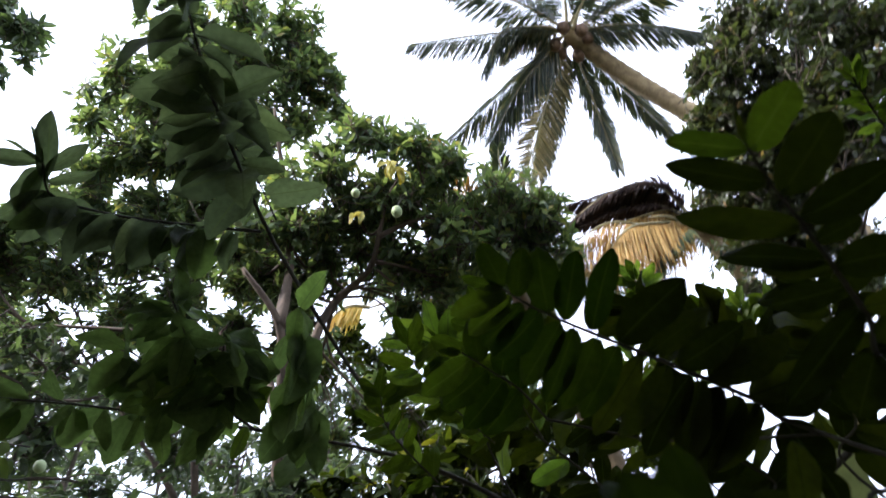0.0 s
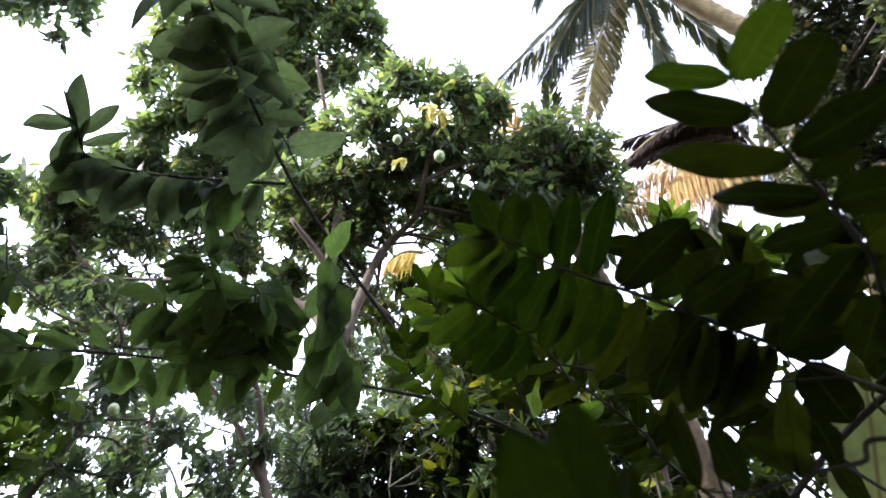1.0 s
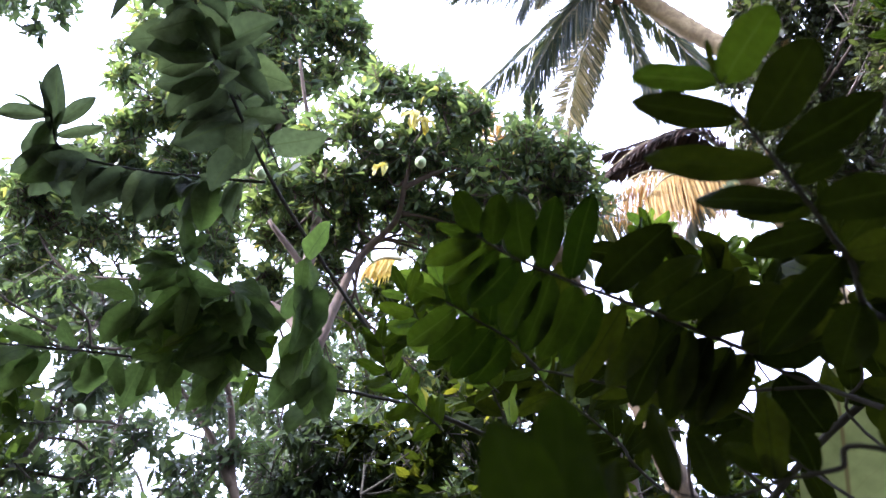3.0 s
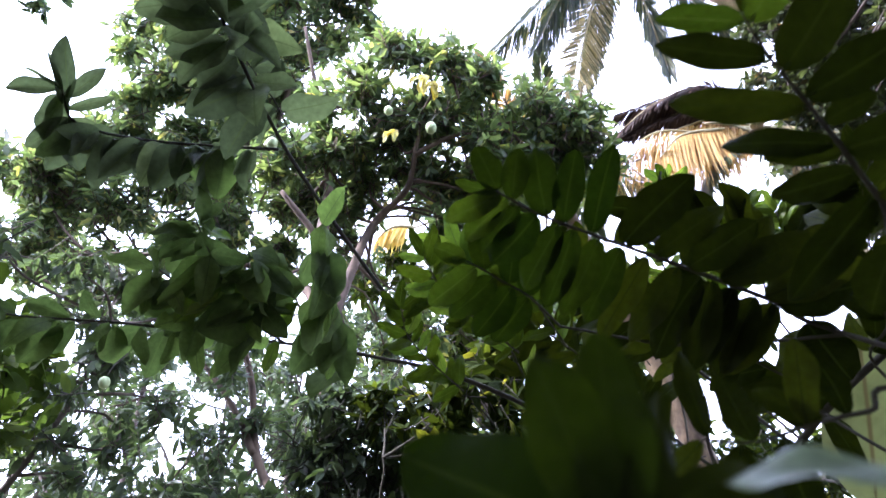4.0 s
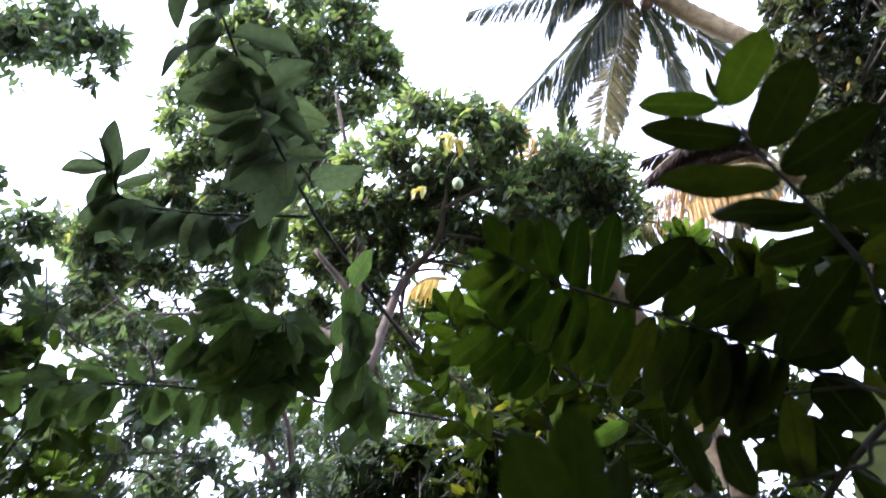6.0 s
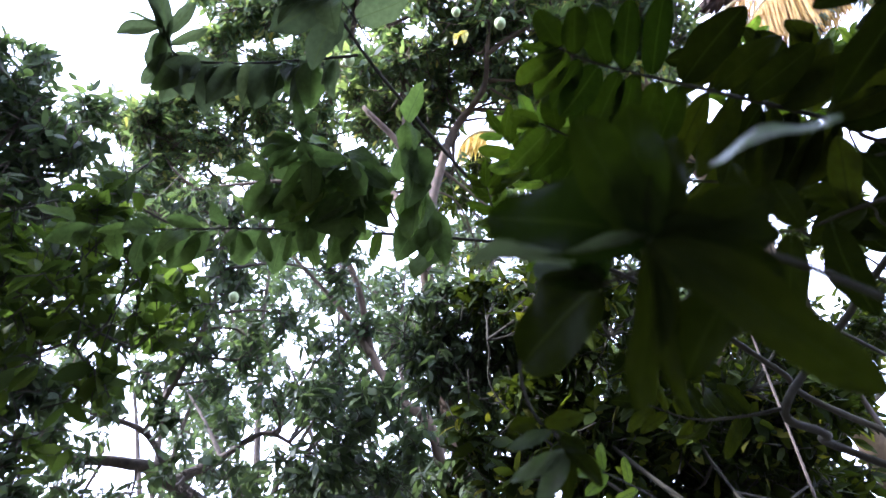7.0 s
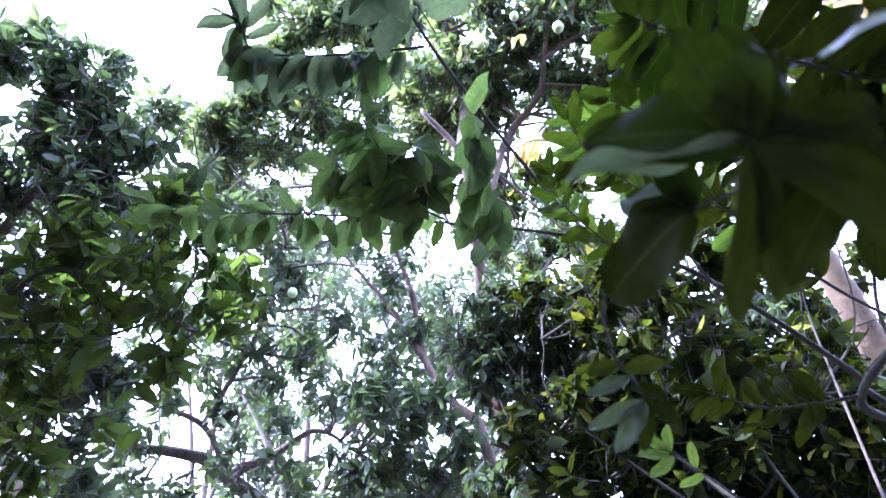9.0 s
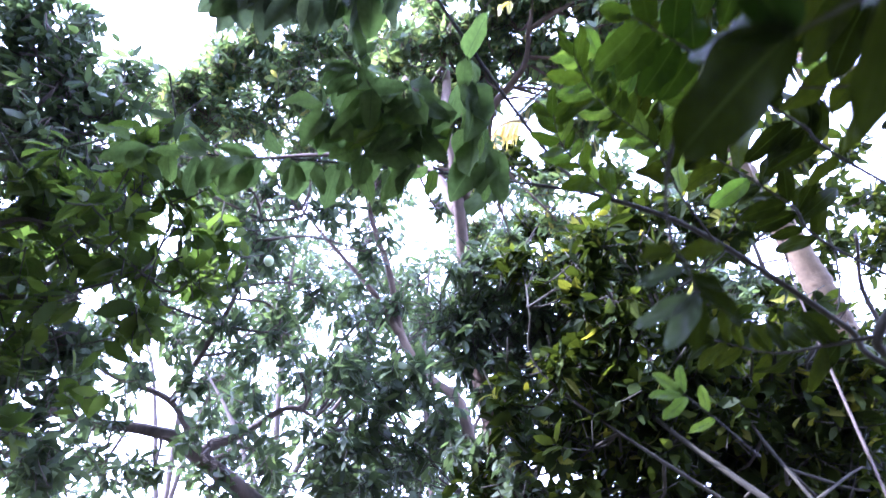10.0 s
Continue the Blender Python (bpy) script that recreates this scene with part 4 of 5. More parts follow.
gold, GOLD0 = palm("coconut palm with golden dead fronds hanging in the sun",
                   [(SIDE.x + 3.4, SIDE.y + 2.6, -0.1), (SIDE.x + 2.6, SIDE.y + 2.0, 3.0), (4.59, 8.65, 7.06), SIDE], 3, r0=0.15, r1=0.12)
for i, (mids, hang, spread, reach, leaf) in enumerate((
        ([(2.99, 7.73, 8.00), (2.26, 7.50, 7.92), (1.63, 7.47, 7.50)], 1.6, 0.4, 1.5, DRY),
        ([(3.07, 7.61, 7.94), (2.50, 7.36, 7.68), (2.12, 7.29, 7.26)], 1.6, 0.5, 1.35, DRY),
        ([(3.24, 7.69, 8.25), (2.61, 7.74, 8.15)], 1.8, 0.25, 1.0, DRY),
        ([(3.15, 7.57, 8.72), (2.42, 7.71, 8.69), (1.78, 8.01, 8.40)], 0.7, 0.5, 0.6, BROWN),
        ([(3.28, 7.74, 8.79), (2.73, 7.85, 8.89), (1.89, 8.09, 8.89)], 0.5, 0.5, 0.65, BROWN),
        ([(3.14, 7.79, 8.49), (2.49, 7.87, 8.51), (1.90, 8.00, 8.38)], 0.8, 0.6, 0.5, BROWN))):
    frond(curve([SIDE, *mids], 8), 150 + i, leaf, gold, GOLD0, hang, spread, reach, 260 if leaf is BROWN else 200, 0.03 if leaf is BROWN else 0.02)
for i, (azimuth, rise, length, sag) in enumerate(((90, 30, 2.6, 60), (40, 40, 2.6, 60), (330, 50, 2.2, 60), (255, -35, 2.0, 40), (130, 0, 2.4, 40))):
    frond(arc(SIDE, azimuth, rise, length, sag), 170 + i, FROND, gold, GOLD0, 0.6)


# ---------------------------------------------------------------- foreground sprays
def leaf_mesh(name, material, wide, fold, bend, seed, blunt=0.5):
    """A broad leaf blade one unit long with a short stalk, folded at the midrib and gently bent."""
    rng = random.Random(seed)
    nu, nv = 6, 12
    verts, faces, uvs = [], [], []
    twist, wob, sweep = rng.uniform(-0.3, 0.3), rng.uniform(0, 6), rng.uniform(-0.1, 0.1)
    for j in range(nv + 1):
        v = j / nv
        w = wide * 0.5 * (math.sin(math.pi * min(1, v * 0.985 + 0.012) ** 0.92) ** blunt)
        for i in range(nu + 1):
            u = i / nu * 2 - 1
            x = u * w * (1 + 0.05 * math.sin(11 * v + wob + 2.5 * u)) + sweep * v * v
            z = fold * abs(u * w) - bend * v * v + 0.042 * math.sin(10 * v + wob + 3 * u) * abs(u) + twist * x * v + 0.03 * math.sin(5 * v + wob)
            verts.append((x, 0.035 + 0.965 * v, z))
            uvs.append((i / nu, v))
    row = nu + 1
    for j in range(nv):
        for i in range(nu):
            faces.append((j * row + i, j * row + i + 1, (j + 1) * row + i + 1, (j + 1) * row + i))
    o = len(verts)
    for y, r in ((0.0, 0.014), (0.12, 0.011)):
        for k in range(5):
            a = 2 * math.pi * k / 5
            verts.append((r * math.cos(a), y, r * math.sin(a) - 0.004))
            uvs.append((0.5, y))
    for k in range(5):
        faces.append((o + k, o + (k + 1) % 5, o + 5 + (k + 1) % 5, o + 5 + k))
    me = bpy.data.meshes.new(name)
    me.from_pydata(verts, [], faces)
    layer = me.uv_layers.new(name="UVMap")
    for lp in me.loops:
        layer.data[lp.index].uv = uvs[lp.vertex_index]
    me.shade_smooth()
    me.materials.append(material)
    return me


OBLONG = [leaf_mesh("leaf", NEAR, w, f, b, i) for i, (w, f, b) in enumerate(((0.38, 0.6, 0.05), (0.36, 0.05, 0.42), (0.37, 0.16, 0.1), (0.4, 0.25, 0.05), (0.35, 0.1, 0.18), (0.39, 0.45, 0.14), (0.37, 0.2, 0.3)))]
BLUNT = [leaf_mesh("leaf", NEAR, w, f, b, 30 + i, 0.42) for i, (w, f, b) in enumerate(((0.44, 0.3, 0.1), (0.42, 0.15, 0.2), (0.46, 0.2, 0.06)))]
SOFT = [leaf_mesh("leaf", HALF_SHADED, w, f, b, 34 + i, 0.46) for i, (w, f, b) in enumerate(((0.41, 0.3, 0.1), (0.4, 0.12, 0.25), (0.42, 0.4, 0.06), (0.39, 0.2, 0.3)))]
LIGHT = [leaf_mesh("leaf", FRESH_LIT, w, f, b, 60 + i) for i, (w, f, b) in enumerate(((0.4, 0.5, 0.1), (0.38, 0.15, 0.35), (0.42, 0.3, 0.05), (0.38, 0.1, 0.2)))]
GLARE_GREYED = [leaf_mesh("leaf", GLARE_GREY, w, f, b, 70 + i, 0.62) for i, (w, f, b) in enumerate(((0.58, 0.3, 0.3), (0.5, 0.5, 0.15), (0.62, 0.15, 0.5), (0.46, 0.6, 0.35)))]
SHEEN = [leaf_mesh("leaf", GLOSSY, w, f, b, 90 + i, 0.6) for i, (w, f, b) in enumerate(((0.42, 0.2, 0.2), (0.4, 0.35, 0.1)))]
# flat leaf whose grey colour imitates sky sheen
LEVEL = [leaf_mesh("leaf", GLARE_GREY, 0.38, 0.15, 0.03, 80)]
OVATE = [leaf_mesh("leaf", DULL, w, f, b, 40 + i, 0.62) for i, (w, f, b) in enumerate(((0.6, 0.2, 0.25), (0.55, 0.4, 0.1), (0.64, 0.15, 0.4), (0.52, 0.5, 0.3), (0.58, 0.1, 0.05)))]
SLIM = [leaf_mesh("leaf", DULL, w, f, b, 50 + i, 0.7) for i, (w, f, b) in enumerate(((0.4, 0.3, 0.25), (0.36, 0.5, 0.12), (0.44, 0.2, 0.4), (0.4, 0.1, 0.3)))]
TENDER = [leaf_mesh("leaf", YOUNG, w, f, b, 10 + i) for i, (w, f, b) in enumerate(((0.4, 0.2, 0.1), (0.36, 0.3, 0.2)))]
SKY_SHEENED = [leaf_mesh("leaf", SKY_SHEEN, w, f, b, 15 + i) for i, (w, f, b) in enumerate(((0.36, 0.2, 0.1), (0.4, 0.3, 0.25)))]
FADED = [leaf_mesh("leaf", YELLOW, w, f, b, 20 + i) for i, (w, f, b) in enumerate(((0.4, 0.2, 0.2), (0.36, 0.3, 0.3)))]


def set_leaf(parent, here, base, along, face, length, meshes, rng, slim=1.0):
    y = Vector(along).normalized()
    x = y.cross(Vector(face)).normalized()
    z = x.cross(y)
    m = Matrix((x, y, z)).transposed().to_4x4()
    ob = new("leaf", rng.choice(meshes))
    ob.parent = parent
    ob.matrix_basis = Matrix.Translation(Vector(base) - here) @ m @ Matrix.Diagonal((slim * length * rng.uniform(0.92, 1.1), length, length, 1))
    return ob


def on_line(line, s):
    k = min(int(s * (len(line) - 1)), len(line) - 2)
    f = s * (len(line) - 1) - k
    return line[k].lerp(line[k + 1], f), (line[k + 1] - line[k]).normalized()


# leaves are turned to face this point, near the camera's place
CAMERA_SIDE = Vector((0.15, 0.2, 1.5))


def spray(parent, here, points, r0, r1, leaves, seed, meshes=OBLONG, loose=0.25, steps=8, slim=1.0):
    """A twig under a plant, with its leaves: (place along it, angle off it, length, lift)."""
    rng = random.Random(seed)
    line = curve(points, steps)
    twig = piece("twig", *tube([q - here for q in line], r0, r1, 7, 0.15), TWIG, parent)
    for s, angle, length, lift in leaves:
        q, t = on_line(line, s)
        face = (CAMERA_SIDE - q).normalized()
        t = (t - face * t.dot(face)).normalized()
        left = face.cross(t)
        a = radians(angle)
        d = t * math.cos(a) + left * math.sin(a) + face * lift
        f = face + Vector((rng.uniform(-1, 1), rng.uniform(-1, 1), rng.uniform(-0.3, 1))) * loose
        set_leaf(twig, here, q, d, f, length * 0.92, meshes, rng, slim * rng.uniform(0.92, 1.12))
    return twig


def ranked(parent, here, points, r0, r1, leaves, seed, loose=0.16):
    """A twig under a plant, with leaves told one by one: (place along it, angle off it, length, width by length, d
    shaded, m half shaded or f lit tone).
    """
    rng = random.Random(seed)
    line = curve(points, 8)
    twig = piece("twig", *tube([q - here for q in line], r0, r1, 7, 0.15), TWIG, parent)
    for s, angle, length, wide, tone in leaves:
        q, t = on_line(line, s)
        face = (CAMERA_SIDE - q).normalized()
        t = (t - face * t.dot(face)).normalized()
        a = radians(angle)
        d = t * math.cos(a) + face.cross(t) * math.sin(a) + face * rng.uniform(-0.18, 0.18)
        f = face + Vector((rng.uniform(-1, 1), rng.uniform(-1, 1), rng.uniform(-0.3, 1))) * loose
        set_leaf(twig, here, q, d, f, length, {"f": LIGHT, "m": SOFT, "d": OBLONG, "g": SHEEN, "u": GLARE_GREYED[1::2]}[tone], rng, wide / 0.41)
    return twig


def drape(parent, here, points, r0, r1, n, s0, s1, length, seed, meshes, down=0.8, wide=0.7):
    """A twig under a plant, with leaves that hang from it unevenly."""
    rng = random.Random(seed)
    line = curve(points, 8)
    twig = piece("twig", *tube([q - here for q in line], r0, r1, 7, 0.25), TWIG, parent)
    for k in range(n):
        q, t = on_line(line, min(1.0, s0 + (s1 - s0) * (k + rng.uniform(-1, 1)) / (n - 1)) if k else s1)
        face = (CAMERA_SIDE - q).normalized()
        side = face.cross(t).normalized() * (1 if k % 2 else -1)
        d = side * wide * rng.uniform(0.1, 1.2) + t * rng.uniform(-0.1, 0.7) + face * rng.uniform(-0.5, 0.5) + Vector((0, 0, -down * rng.uniform(0.2, 1.5)))
        f = face + Vector((rng.uniform(-1, 1), rng.uniform(-1, 1), rng.uniform(-0.4, 1.2))) * 0.7
        set_leaf(twig, here, q + d.normalized() * 0.01, d, f, length * rng.uniform(0.6, 1.2), meshes, rng)
    return twig


def alternate(n, s0, s1, angle, length, seed, jitter=14, pairs=False):
    """Leaves in two ranks along a twig, with one at its end."""
    rng = random.Random(seed)
    out = []
    for i in range(n):
        s = s0 + (s1 - s0) * i / (n - 1)
        sign = 1 if i % 2 else -1
        out.append((s, sign * (angle + rng.uniform(-jitter, jitter)), length * rng.uniform(0.75, 1.15), rng.uniform(-0.35, 0.35)))
        if pairs and rng.random() < 0.6:
            out.append((s, -sign * (angle + rng.uniform(-jitter, jitter)), length * rng.uniform(0.7, 1.1), rng.uniform(-0.4, 0.4)))
    out.append((1.0, rng.uniform(-15, 15), length * 0.9, 0.1))
    return out


def plant(name, label, base, stem, r0, r1):
    root = tagged(new(name), label, "shrub")
    root.location = base
    piece("stem", *tube([q - Vector(base) for q in curve([base, *stem], 8)], r0, r1, 10, 0.2), TWIG, root)
    return root, Vector(base)


# the nearest shrub: two leafy sprays and a whorl of large leaves
near, N0 = plant("guava_shrub", "nearby shrub with oblong dark green leaves on thin twigs", (1.75, 1.15, -0.05), [(1.7, 1.2, 0.8), (1.55, 1.3, 1.5), (1.3, 1.2, 1.95)], 0.03, 0.012)
ARCH = [(1.55, 1.3, 1.5), (0.95, 1.98, 2.25), (0.77, 1.86, 2.29), (0.48, 1.71, 2.36), (0.32, 1.61, 2.38), (0.20, 1.56, 2.42), (0.12, 1.52, 2.46)]
# painted light: tones run from lit tip to shaded base
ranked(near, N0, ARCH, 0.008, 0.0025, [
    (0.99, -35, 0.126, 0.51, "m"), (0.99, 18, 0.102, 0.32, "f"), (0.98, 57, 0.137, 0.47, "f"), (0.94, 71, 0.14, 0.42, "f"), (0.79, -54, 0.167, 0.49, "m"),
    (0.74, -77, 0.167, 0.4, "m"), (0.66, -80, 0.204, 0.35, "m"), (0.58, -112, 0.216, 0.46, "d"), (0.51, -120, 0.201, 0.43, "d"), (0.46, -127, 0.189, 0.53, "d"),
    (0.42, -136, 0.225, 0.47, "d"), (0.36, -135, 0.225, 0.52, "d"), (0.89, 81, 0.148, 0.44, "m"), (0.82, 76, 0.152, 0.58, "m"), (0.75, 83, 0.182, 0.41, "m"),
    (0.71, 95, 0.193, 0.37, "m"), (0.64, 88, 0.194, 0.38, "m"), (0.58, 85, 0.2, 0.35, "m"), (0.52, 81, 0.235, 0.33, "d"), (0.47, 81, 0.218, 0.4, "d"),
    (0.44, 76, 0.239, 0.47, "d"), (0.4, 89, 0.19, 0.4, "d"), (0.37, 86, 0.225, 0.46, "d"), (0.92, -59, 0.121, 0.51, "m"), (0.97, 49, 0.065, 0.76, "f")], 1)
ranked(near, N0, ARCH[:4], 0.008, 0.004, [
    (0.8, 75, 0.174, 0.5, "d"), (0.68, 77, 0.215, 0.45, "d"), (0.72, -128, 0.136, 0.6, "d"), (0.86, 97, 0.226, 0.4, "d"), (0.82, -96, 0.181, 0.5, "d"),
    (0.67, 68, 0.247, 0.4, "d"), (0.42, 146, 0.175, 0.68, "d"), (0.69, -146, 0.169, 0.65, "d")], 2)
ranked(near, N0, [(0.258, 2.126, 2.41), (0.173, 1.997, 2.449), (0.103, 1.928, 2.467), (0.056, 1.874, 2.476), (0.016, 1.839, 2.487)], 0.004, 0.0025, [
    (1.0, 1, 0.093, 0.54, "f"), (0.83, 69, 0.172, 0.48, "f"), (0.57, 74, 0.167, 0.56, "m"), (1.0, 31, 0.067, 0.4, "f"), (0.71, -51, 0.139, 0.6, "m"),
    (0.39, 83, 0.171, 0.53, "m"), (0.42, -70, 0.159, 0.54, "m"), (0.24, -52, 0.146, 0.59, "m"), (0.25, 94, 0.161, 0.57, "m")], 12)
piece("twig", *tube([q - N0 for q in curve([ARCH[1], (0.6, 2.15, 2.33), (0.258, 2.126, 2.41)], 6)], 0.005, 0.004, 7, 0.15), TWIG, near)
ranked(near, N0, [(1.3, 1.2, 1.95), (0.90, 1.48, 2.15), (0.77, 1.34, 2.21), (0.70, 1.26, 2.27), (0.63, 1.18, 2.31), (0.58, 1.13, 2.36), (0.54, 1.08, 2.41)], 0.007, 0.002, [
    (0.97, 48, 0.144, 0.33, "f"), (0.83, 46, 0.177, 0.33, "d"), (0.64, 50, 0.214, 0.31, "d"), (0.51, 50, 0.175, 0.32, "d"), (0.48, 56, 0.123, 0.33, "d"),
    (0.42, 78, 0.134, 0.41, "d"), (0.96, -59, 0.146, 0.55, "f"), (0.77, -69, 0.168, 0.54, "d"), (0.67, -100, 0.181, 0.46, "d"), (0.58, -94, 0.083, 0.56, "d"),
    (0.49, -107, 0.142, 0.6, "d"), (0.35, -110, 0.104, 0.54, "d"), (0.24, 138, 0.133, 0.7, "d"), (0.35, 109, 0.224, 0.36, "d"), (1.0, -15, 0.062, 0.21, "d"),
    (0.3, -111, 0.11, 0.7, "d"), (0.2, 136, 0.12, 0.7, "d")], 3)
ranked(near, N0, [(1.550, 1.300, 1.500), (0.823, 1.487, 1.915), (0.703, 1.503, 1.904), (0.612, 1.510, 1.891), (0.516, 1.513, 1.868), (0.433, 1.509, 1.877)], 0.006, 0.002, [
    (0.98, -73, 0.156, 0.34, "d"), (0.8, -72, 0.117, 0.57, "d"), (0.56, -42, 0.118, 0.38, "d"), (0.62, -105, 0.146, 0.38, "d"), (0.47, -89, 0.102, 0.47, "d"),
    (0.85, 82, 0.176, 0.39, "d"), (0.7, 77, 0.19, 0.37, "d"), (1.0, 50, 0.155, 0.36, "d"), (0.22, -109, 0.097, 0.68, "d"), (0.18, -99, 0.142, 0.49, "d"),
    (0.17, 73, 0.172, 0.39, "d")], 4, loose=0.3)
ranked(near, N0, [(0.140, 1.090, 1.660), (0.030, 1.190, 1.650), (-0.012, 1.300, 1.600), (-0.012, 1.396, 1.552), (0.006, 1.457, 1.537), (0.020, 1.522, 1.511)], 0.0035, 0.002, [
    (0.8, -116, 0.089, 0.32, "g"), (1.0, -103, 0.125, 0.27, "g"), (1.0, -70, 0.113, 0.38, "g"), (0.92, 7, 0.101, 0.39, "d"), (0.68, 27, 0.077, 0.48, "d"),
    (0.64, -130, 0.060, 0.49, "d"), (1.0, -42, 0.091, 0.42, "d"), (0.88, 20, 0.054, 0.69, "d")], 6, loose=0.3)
WHORL = Vector((0.215, 0.915, 1.625))
spray(near, N0, [(1.55, 1.3, 1.5), (0.75, 1.05, 1.4), WHORL + Vector((0.12, 0.05, -0.02)), WHORL], 0.006, 0.003,
      [(0.7, 80, 0.17, 0)], 5, loose=0.5)

HAND = random.Random(9)
shoot = near.children[-1]
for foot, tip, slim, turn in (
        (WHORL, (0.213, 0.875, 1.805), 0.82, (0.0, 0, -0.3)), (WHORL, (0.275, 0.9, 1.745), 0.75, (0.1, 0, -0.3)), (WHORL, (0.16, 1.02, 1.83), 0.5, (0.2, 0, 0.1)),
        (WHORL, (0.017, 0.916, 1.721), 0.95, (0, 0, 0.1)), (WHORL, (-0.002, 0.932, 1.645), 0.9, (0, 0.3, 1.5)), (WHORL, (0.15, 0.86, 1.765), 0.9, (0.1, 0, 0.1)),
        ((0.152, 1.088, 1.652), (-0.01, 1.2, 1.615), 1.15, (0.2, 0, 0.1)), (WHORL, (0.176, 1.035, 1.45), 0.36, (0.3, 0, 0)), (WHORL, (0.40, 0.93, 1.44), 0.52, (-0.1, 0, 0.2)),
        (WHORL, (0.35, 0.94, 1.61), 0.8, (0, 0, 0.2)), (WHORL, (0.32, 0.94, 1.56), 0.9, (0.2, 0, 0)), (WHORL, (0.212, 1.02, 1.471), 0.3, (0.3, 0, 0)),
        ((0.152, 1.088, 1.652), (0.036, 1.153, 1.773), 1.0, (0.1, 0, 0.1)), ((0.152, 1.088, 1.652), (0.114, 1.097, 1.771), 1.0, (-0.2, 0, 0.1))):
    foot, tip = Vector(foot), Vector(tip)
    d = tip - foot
    # upper left blades take the lighter copy, as if light came through
    set_leaf(shoot, N0, foot - d * 0.02, d, CAMERA_SIDE - foot + Vector(turn), d.length, LEVEL if turn[2] > 1 else SOFT if tip.x < 0.25 and tip.z > 1.63 else BLUNT, HAND, slim * 1.1)
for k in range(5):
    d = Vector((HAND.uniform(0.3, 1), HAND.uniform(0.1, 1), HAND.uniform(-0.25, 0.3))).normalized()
    set_leaf(shoot, N0, WHORL, d, CAMERA_SIDE - WHORL + Vector((HAND.uniform(-0.5, 0.5), 0, HAND.uniform(-0.3, 0.3))), HAND.uniform(0.13, 0.19), OBLONG, HAND)
piece("leaf_stalk", *tube([q - N0 for q in curve([WHORL + Vector((0.1, 0.06, 0)), (0.2, 1.06, 1.65), (0.152, 1.088, 1.652)], 4)], 0.004, 0.003, 6), TWIG, shoot)
# one large leaf in the pale colour that stands for sky sheen
foot = Vector((0.277, 0.834, 1.652))
d = Vector((0.352, 0.777, 1.648)) - foot
set_leaf(shoot, N0, foot, d, CAMERA_SIDE - WHORL + Vector((0.1, 0, 0.6)), d.length * 1.25, SKY_SHEENED[:1], HAND, 0.9)
for seed, pts, size in (
        (41, [(1.7, 1.2, 0.8), (1.08, 2.40, 2.12), (0.91, 2.29, 2.25), (0.73, 2.21, 2.34), (0.55, 2.12, 2.44)], 0.2),
        (46, [(1.7, 1.2, 0.8), (1.30, 2.28, 2.50), (1.03, 2.17, 2.61), (0.80, 2.09, 2.67), (0.58, 2.03, 2.72)], 0.2),
        (45, [(1.7, 1.2, 0.8), (1.20, 2.26, 2.16), (1.14, 2.13, 2.35), (1.11, 2.01, 2.52), (1.10, 1.91, 2.66)], 0.2)):
    spray(near, N0, pts, 0.006, 0.002, alternate(14, 0.36, 0.98, 62, size, seed, 25, pairs=seed != 41), seed, loose=0.6, slim=1.1)

# a second shrub further in: long bare twigs with leaf sprays
mid, M0 = plant("guava_sapling", "young tree with long arching twigs and oblong leaves", (2.7, 3.3, -0.05), [(2.5, 3.25, 0.8), (1.07, 3.86, 1.89), (0.78, 3.64, 2.10), (0.49, 3.48, 2.34), (0.15, 3.30, 2.58), (-0.24, 3.15, 2.74)], 0.019, 0.011)
drape(mid, M0, [(-0.24, 3.15, 2.74), (-0.41, 3.16, 3.00), (-0.61, 2.69, 3.22), (-0.75, 2.27, 3.39), (-0.85, 1.96, 3.60), (-0.90, 1.69, 3.76), (-0.92, 1.42, 3.92), (-0.94, 1.32, 4.04)], 0.011, 0.004,
      50, 0.5, 1.0, 0.23, 6, GLARE_GREYED, 0.7, 0.9)
drape(mid, M0, [(-0.72, 2.26, 3.44), (-0.80, 2.16, 3.60), (-0.91, 2.02, 3.75), (-0.99, 1.87, 3.92)], 0.004, 0.002, 16, 0.1, 1.0, 0.22, 61, GLARE_GREYED, 0.7, 0.9)
ranked(mid, M0, [(-0.78, 2.27, 3.39), (-1.07, 2.22, 3.41), (-1.36, 2.16, 3.44), (-1.60, 2.09, 3.50), (-1.63, 1.99, 3.61)], 0.007, 0.005, [
    (0.86, -14, 0.304, 0.24, "u"), (0.99, 73, 0.206, 0.32, "u"), (0.96, 142, 0.213, 0.4, "u"), (0.97, 152, 0.231, 0.35, "u"), (0.93, -59, 0.206, 0.26, "u"),
    (0.86, -87, 0.193, 0.21, "u"), (0.8, 100, 0.211, 0.41, "u"), (0.8, -162, 0.168, 0.57, "u"), (0.8, 150, 0.219, 0.47, "u"), (0.97, 2, 0.17, 0.11, "u"),
    (0.97, 38, 0.165, 0.1, "u"), (0.78, 107, 0.237, 0.4, "u"), (0.7, 167, 0.217, 0.48, "u")], 7, loose=0.45)
drape(mid, M0, [(-0.82, 2.28, 3.40), (-1.07, 2.22, 3.41), (-1.36, 2.16, 3.44), (-1.60, 2.10, 3.49)], 0.003, 0.003, 30, 0.05, 1.0, 0.19, 71, GLARE_GREYED + OVATE[:1], 1.1, 0.4)
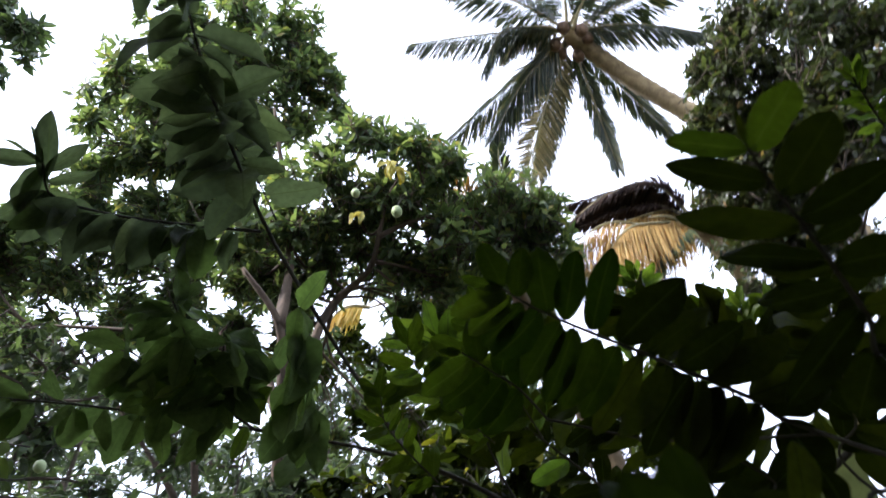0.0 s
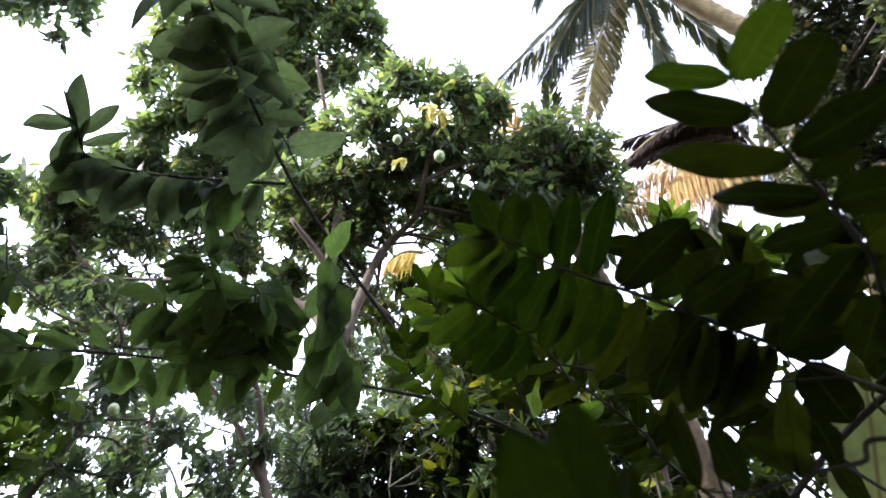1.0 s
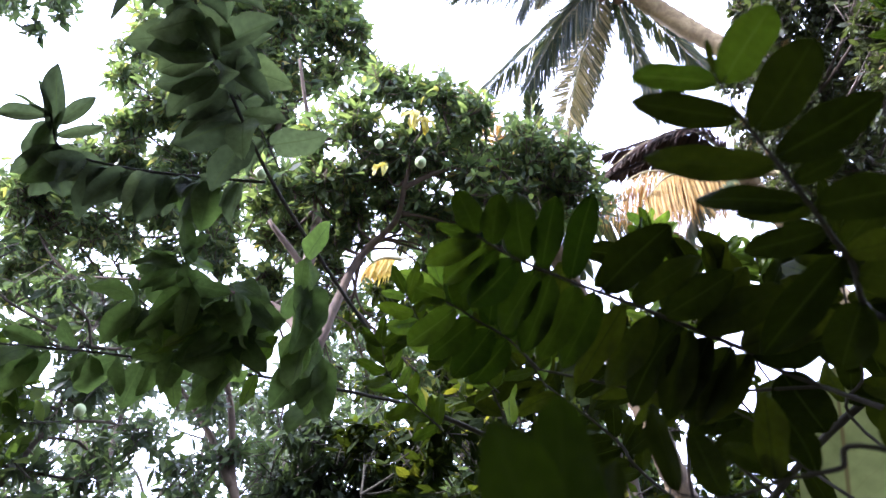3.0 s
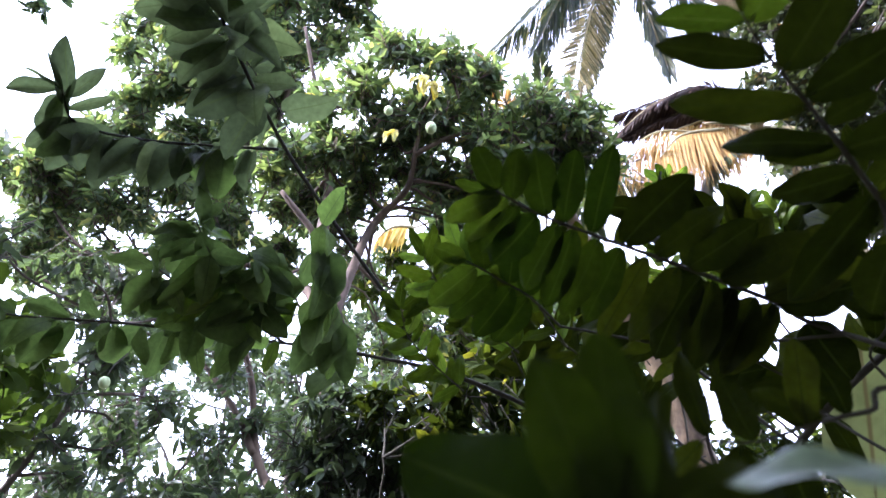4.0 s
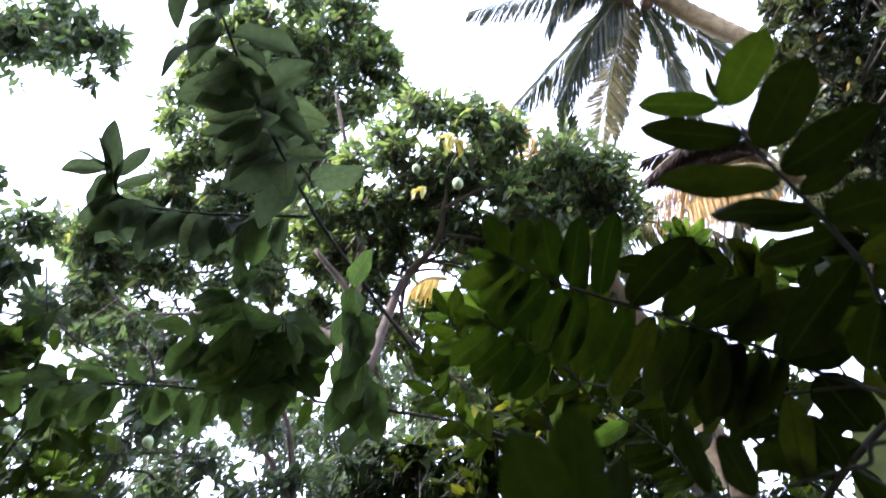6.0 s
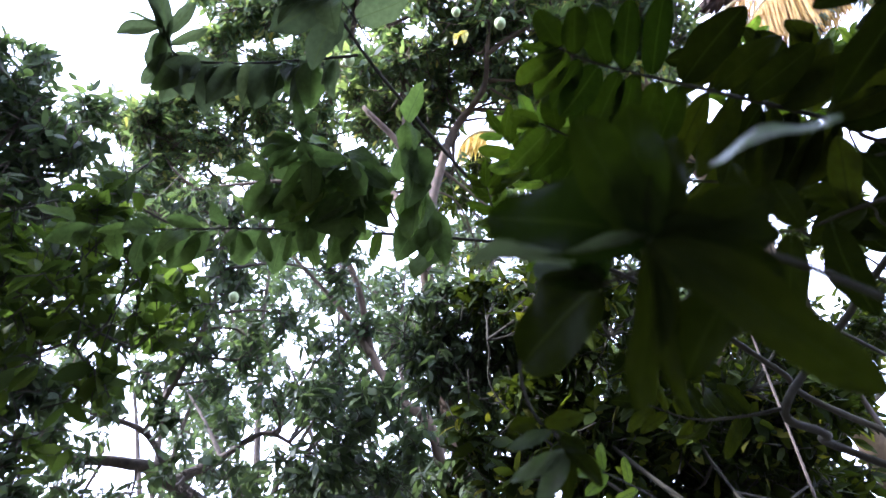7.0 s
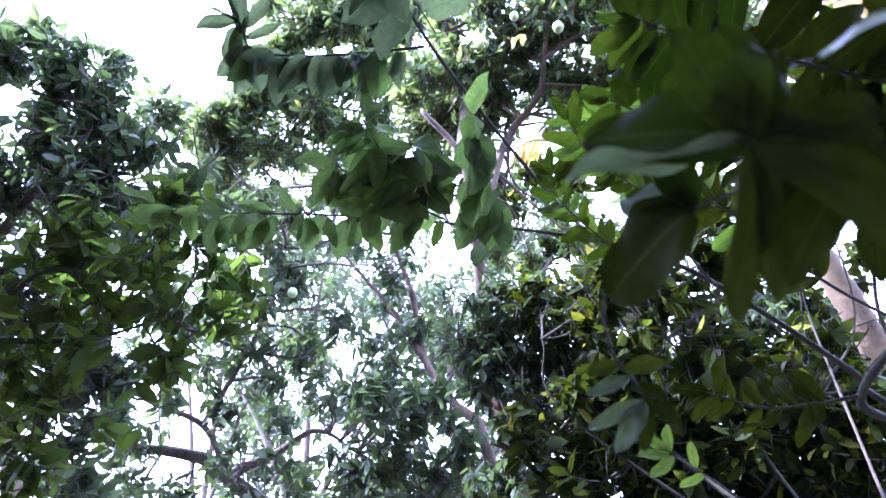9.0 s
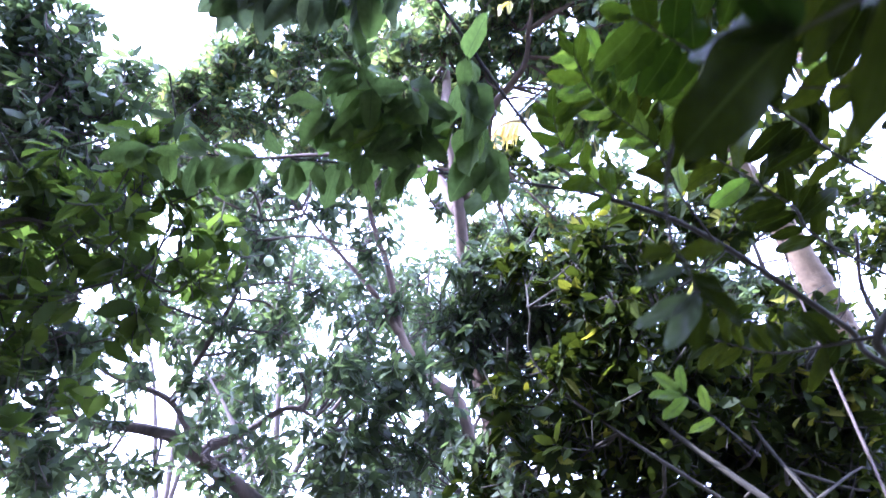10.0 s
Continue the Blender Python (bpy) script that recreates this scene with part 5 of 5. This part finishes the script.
drape(mid, M0, [(-0.24, 3.15, 2.74), (-0.62, 2.95, 2.77), (-1.00, 2.71, 2.76), (-1.41, 2.47, 2.75), (-1.71, 2.27, 2.71), (-1.97, 2.08, 2.70)], 0.009, 0.003,
      30, 0.42, 1.0, 0.17, 8, OVATE + SLIM, 0.5, 0.8)
drape(mid, M0, [(-0.85, 2.77, 2.75), (-0.98, 2.58, 2.81), (-1.03, 2.36, 2.95), (-1.08, 2.28, 3.07)], 0.005, 0.003, 34, 0.02, 1.0, 0.22, 9, SLIM + TENDER[:1], 0.5, 0.9)
drape(mid, M0, [(-0.93, 2.66, 2.79), (-0.94, 2.54, 2.90), (-0.92, 2.43, 3.01)], 0.004, 0.003, 26, 0.02, 1.0, 0.21, 91, SLIM + OVATE, 0.6, 0.9)
drape(mid, M0, [(-1.13, 2.61, 2.76), (-1.19, 2.47, 2.88), (-1.25, 2.37, 2.92)], 0.004, 0.003, 22, 0.02, 1.0, 0.2, 92, SLIM + OVATE, 0.6, 0.9)
drape(mid, M0, [(-0.62, 2.95, 2.77), (-0.63, 2.78, 2.86), (-0.67, 2.68, 3.03), (-0.67, 2.57, 3.22)], 0.005, 0.003, 22, 0.05, 1.0, 0.26, 10, OVATE + SLIM, 1.5, 0.35)
# level leaves in the same pale colour, imitating sky glint
for a, b in (((-1.57, 2.12, 3.44), (-1.47, 2.14, 3.42)), ((-1.45, 2.14, 3.43), (-1.34, 2.16, 3.42)), ((-1.25, 2.18, 3.40), (-1.19, 2.19, 3.40)), ((-1.16, 2.20, 3.39), (-1.05, 2.21, 3.39))):
    d = Vector(b) - Vector(a)
    set_leaf(mid.children[-1], M0, a, d, (CAMERA_SIDE - Vector(a)).normalized() + Vector((0, 0, 1.4)), d.length * 1.05, SKY_SHEENED, HAND, 1.1)
FORK = (0.595, 2.658, 1.751)
spray(mid, M0, [(2.5, 3.25, 0.8), (0.93, 3.09, 1.60), (0.72, 2.81, 1.68), FORK, (0.85, 2.68, 2.02), (1.06, 2.50, 2.23), (1.30, 2.41, 2.40), (1.61, 2.39, 2.58)], 0.016, 0.012,
      [(0.68, 80, 0.23, 0), (0.71, -110, 0.21, 0), (0.74, 140, 0.23, 0), (0.78, 80, 0.21, 0), (0.84, -90, 0.23, 0), (0.88, 70, 0.23, 0), (0.94, 120, 0.22, 0)], 4, OBLONG, loose=0.4, slim=1.1)
spray(mid, M0, [FORK, (0.45, 2.67, 1.74), (0.31, 2.79, 1.77), (0.15, 2.87, 1.86)], 0.007, 0.003, alternate(10, 0.25, 1.0, 60, 0.15, 12, pairs=True), 12, loose=0.7)

spray(mid, M0, [(0.29, 3.31, 2.43), (0.15, 3.05, 2.59), (0.06, 2.82, 2.75), (-0.01, 2.72, 2.90), (-0.08, 2.63, 3.03)], 0.006, 0.003,
      alternate(15, 0.25, 0.98, 48, 0.22, 14, 22, pairs=True), 2, TENDER + OBLONG[:1], loose=0.6)
# fresh leafy shoots on the bare twig
for k, (pts, n, size) in enumerate((([(0.12, 2.80, 2.64), (-0.02, 2.64, 2.71), (-0.13, 2.48, 2.76), (-0.18, 2.31, 2.82)], 14, 0.14), ([(-0.12, 2.91, 2.54), (-0.21, 2.76, 2.59), (-0.29, 2.60, 2.65), (-0.30, 2.49, 2.72)], 11, 0.13), ([(0.31, 2.78, 2.64), (0.21, 2.61, 2.75), (0.14, 2.44, 2.81), (0.10, 2.30, 2.91)], 13, 0.15))):
    spray(mid, M0, pts, 0.004, 0.002, alternate(n, 0.05, 0.98, 52, size, 95 + k, 25, pairs=True), 95 + k, TENDER[:1] + LIGHT, loose=0.6)
# fresh shoots that stand up behind the nearest sprays
for k, (x, y, z, size) in enumerate(((0.82, 2.70, 3.37, 0.13), (1.09, 2.72, 3.22, 0.13), (0.97, 2.78, 3.19, 0.11), (1.15, 2.55, 3.08, 0.12), (0.72, 2.75, 3.25, 0.11), (1.32, 2.60, 3.12, 0.12))):
    spray(mid, M0, [(2.5, 3.25, 0.8), (x + 0.25, y + 0.35, z - 0.65), (x + 0.04, y + 0.08, z - 0.25), (x, y, z - 0.05)], 0.006, 0.003, alternate(13, 0.55, 1.0, 45, size, 80 + k, 25, pairs=True), 80 + k, TENDER + LIGHT, loose=0.8)
spray(mid, M0, [(2.5, 3.25, 0.8), (0.97, 3.24, 2.60), (0.68, 3.03, 2.82), (0.44, 2.86, 2.97), (0.23, 2.71, 3.13)], 0.01, 0.004, alternate(16, 0.3, 0.98, 58, 0.24, 15, 25, pairs=True), 15, loose=0.6)
spray(mid, M0, [(2.5, 3.25, 0.8), (0.93, 3.60, 2.37), (0.63, 3.36, 2.62), (0.37, 3.18, 2.79), (0.10, 3.00, 2.95)], 0.01, 0.004, alternate(15, 0.32, 0.98, 58, 0.23, 16, 25, pairs=True), 16, TENDER[:1] + OBLONG, loose=0.6)

spray(mid, M0, [(2.5, 3.25, 0.8), (1.84, 2.18, 3.31), (1.70, 2.02, 3.49), (1.60, 1.90, 3.63)], 0.007, 0.003, alternate(11, 0.5, 1.0, 50, 0.11, 17, 30, pairs=True), 17, TENDER[:1] + LIGHT, loose=0.9)
spray(mid, M0, [(0.22, 2.94, 1.46), (0.11, 2.73, 1.53), (-0.00, 2.48, 1.58)], 0.004, 0.002, [(0.6, 50, 0.1, 0), (0.7, -60, 0.1, 0), (0.95, 60, 0.11, 0), (1.0, -60, 0.1, 0), (1.0, -15, 0.12, 0), (1.0, 25, 0.11, 0.1)], 18, TENDER, loose=0.5)

# bare poles among the shrubs
for name, pts, r in (("bare_sapling", [(0.95, 4.3, -0.1), (0.96, 4.25, 0.8), (0.88, 4.82, 2.67), (0.81, 4.56, 3.09), (0.71, 4.40, 3.52)], 0.01), ("bare_sapling", [(1.75, 4.6, -0.1), (1.7, 4.6, 0.8), (1.42, 5.34, 2.68), (1.35, 4.99, 3.18)], 0.024)):
    base = Vector(pts[0])
    pole = tagged(piece(name, *tube([q - base for q in curve(pts, 8)], r, r * 0.5, 9, 0.3), DARK_BARK), "thin bare grey sapling among the shrubs", "sapling", "bare saplings")
    pole.location = base

# a large pale leaf in the undergrowth
def banana_leaf():
    root = tagged(new("banana_plant"), "young banana plant with a broad pale green leaf", "plant")
    root.location = (1.62, 2.6, -0.05)
    here = root.location.copy()
    piece("stem", *tube([q - here for q in curve([here, (1.6, 2.58, 0.7), (1.55, 2.5, 1.2)], 6)], 0.05, 0.025, 10, 0.1), YOUNG, root)
    tip = Vector((1.33, 2.61, 2.57))
    foot = Vector((1.31, 2.99, 2.01))
    rng = random.Random(5)
    big = leaf_mesh("leaf", BLADE, 0.42, 0.35, 0.12, 31)
    set_leaf(root, here, foot, tip - foot, CAMERA_SIDE - foot + Vector((0.3, 0, 0.5)), (tip - foot).length, [big], rng)
    piece("leaf_stalk", *tube([q - here for q in curve([(1.55, 2.5, 1.2), (foot + Vector((1.55, 2.5, 1.2))) / 2, foot], 5)], 0.02, 0.012, 7), YOUNG, root)


banana_leaf()

# fruit and faded leaves on the mango tree
def fruit(place, r):
    bm = bmesh.new()
    bmesh.ops.create_icosphere(bm, subdivisions=3, radius=r)
    for v in bm.verts:
        v.co.z *= 1.12 + 0.05 * noise.noise(v.co * 20)
        v.co.x *= 0.95
    me = bpy.data.meshes.new("fruit")
    bm.to_mesh(me)
    bm.free()
    me.shade_smooth()
    me.materials.append(FRUIT)
    ob = new("fruit", me)
    ob.parent = mango
    ob.location = Vector(place) - mango.location
    top = Vector(place) + Vector((0, 0, r))
    piece("stalk", *tube([q - Vector(place) for q in curve([top, top + Vector((0.02, 0.03, 0.1)), top + Vector((0.05, 0.1, 0.22))], 3)], 0.004, 0.006, 5), TWIG, ob)


for place, r in (((-0.47, 4.37, 5.46), 0.05), ((-0.81, 4.23, 5.58), 0.04), ((-1.57, 3.76, 4.90), 0.045), ((-2.80, 4.31, 3.34), 0.04), ((-3.55, 3.85, 3.31), 0.04)):
    fruit(place, r)
FALL = random.Random(4)
for cx, cy, cz in ((-0.77, 4.33, 5.45), (-0.44, 4.27, 5.92), (-0.51, 4.23, 5.96)):
    for k in range(4):
        set_leaf(mango, mango.location, (cx, cy, cz), (FALL.uniform(-0.7, 0.7), FALL.uniform(-0.5, 0.2), -0.6), (FALL.uniform(-0.4, 0.4), -1, FALL.uniform(0, 0.8)), 0.17, FADED, FALL).name = "yellow_leaf"
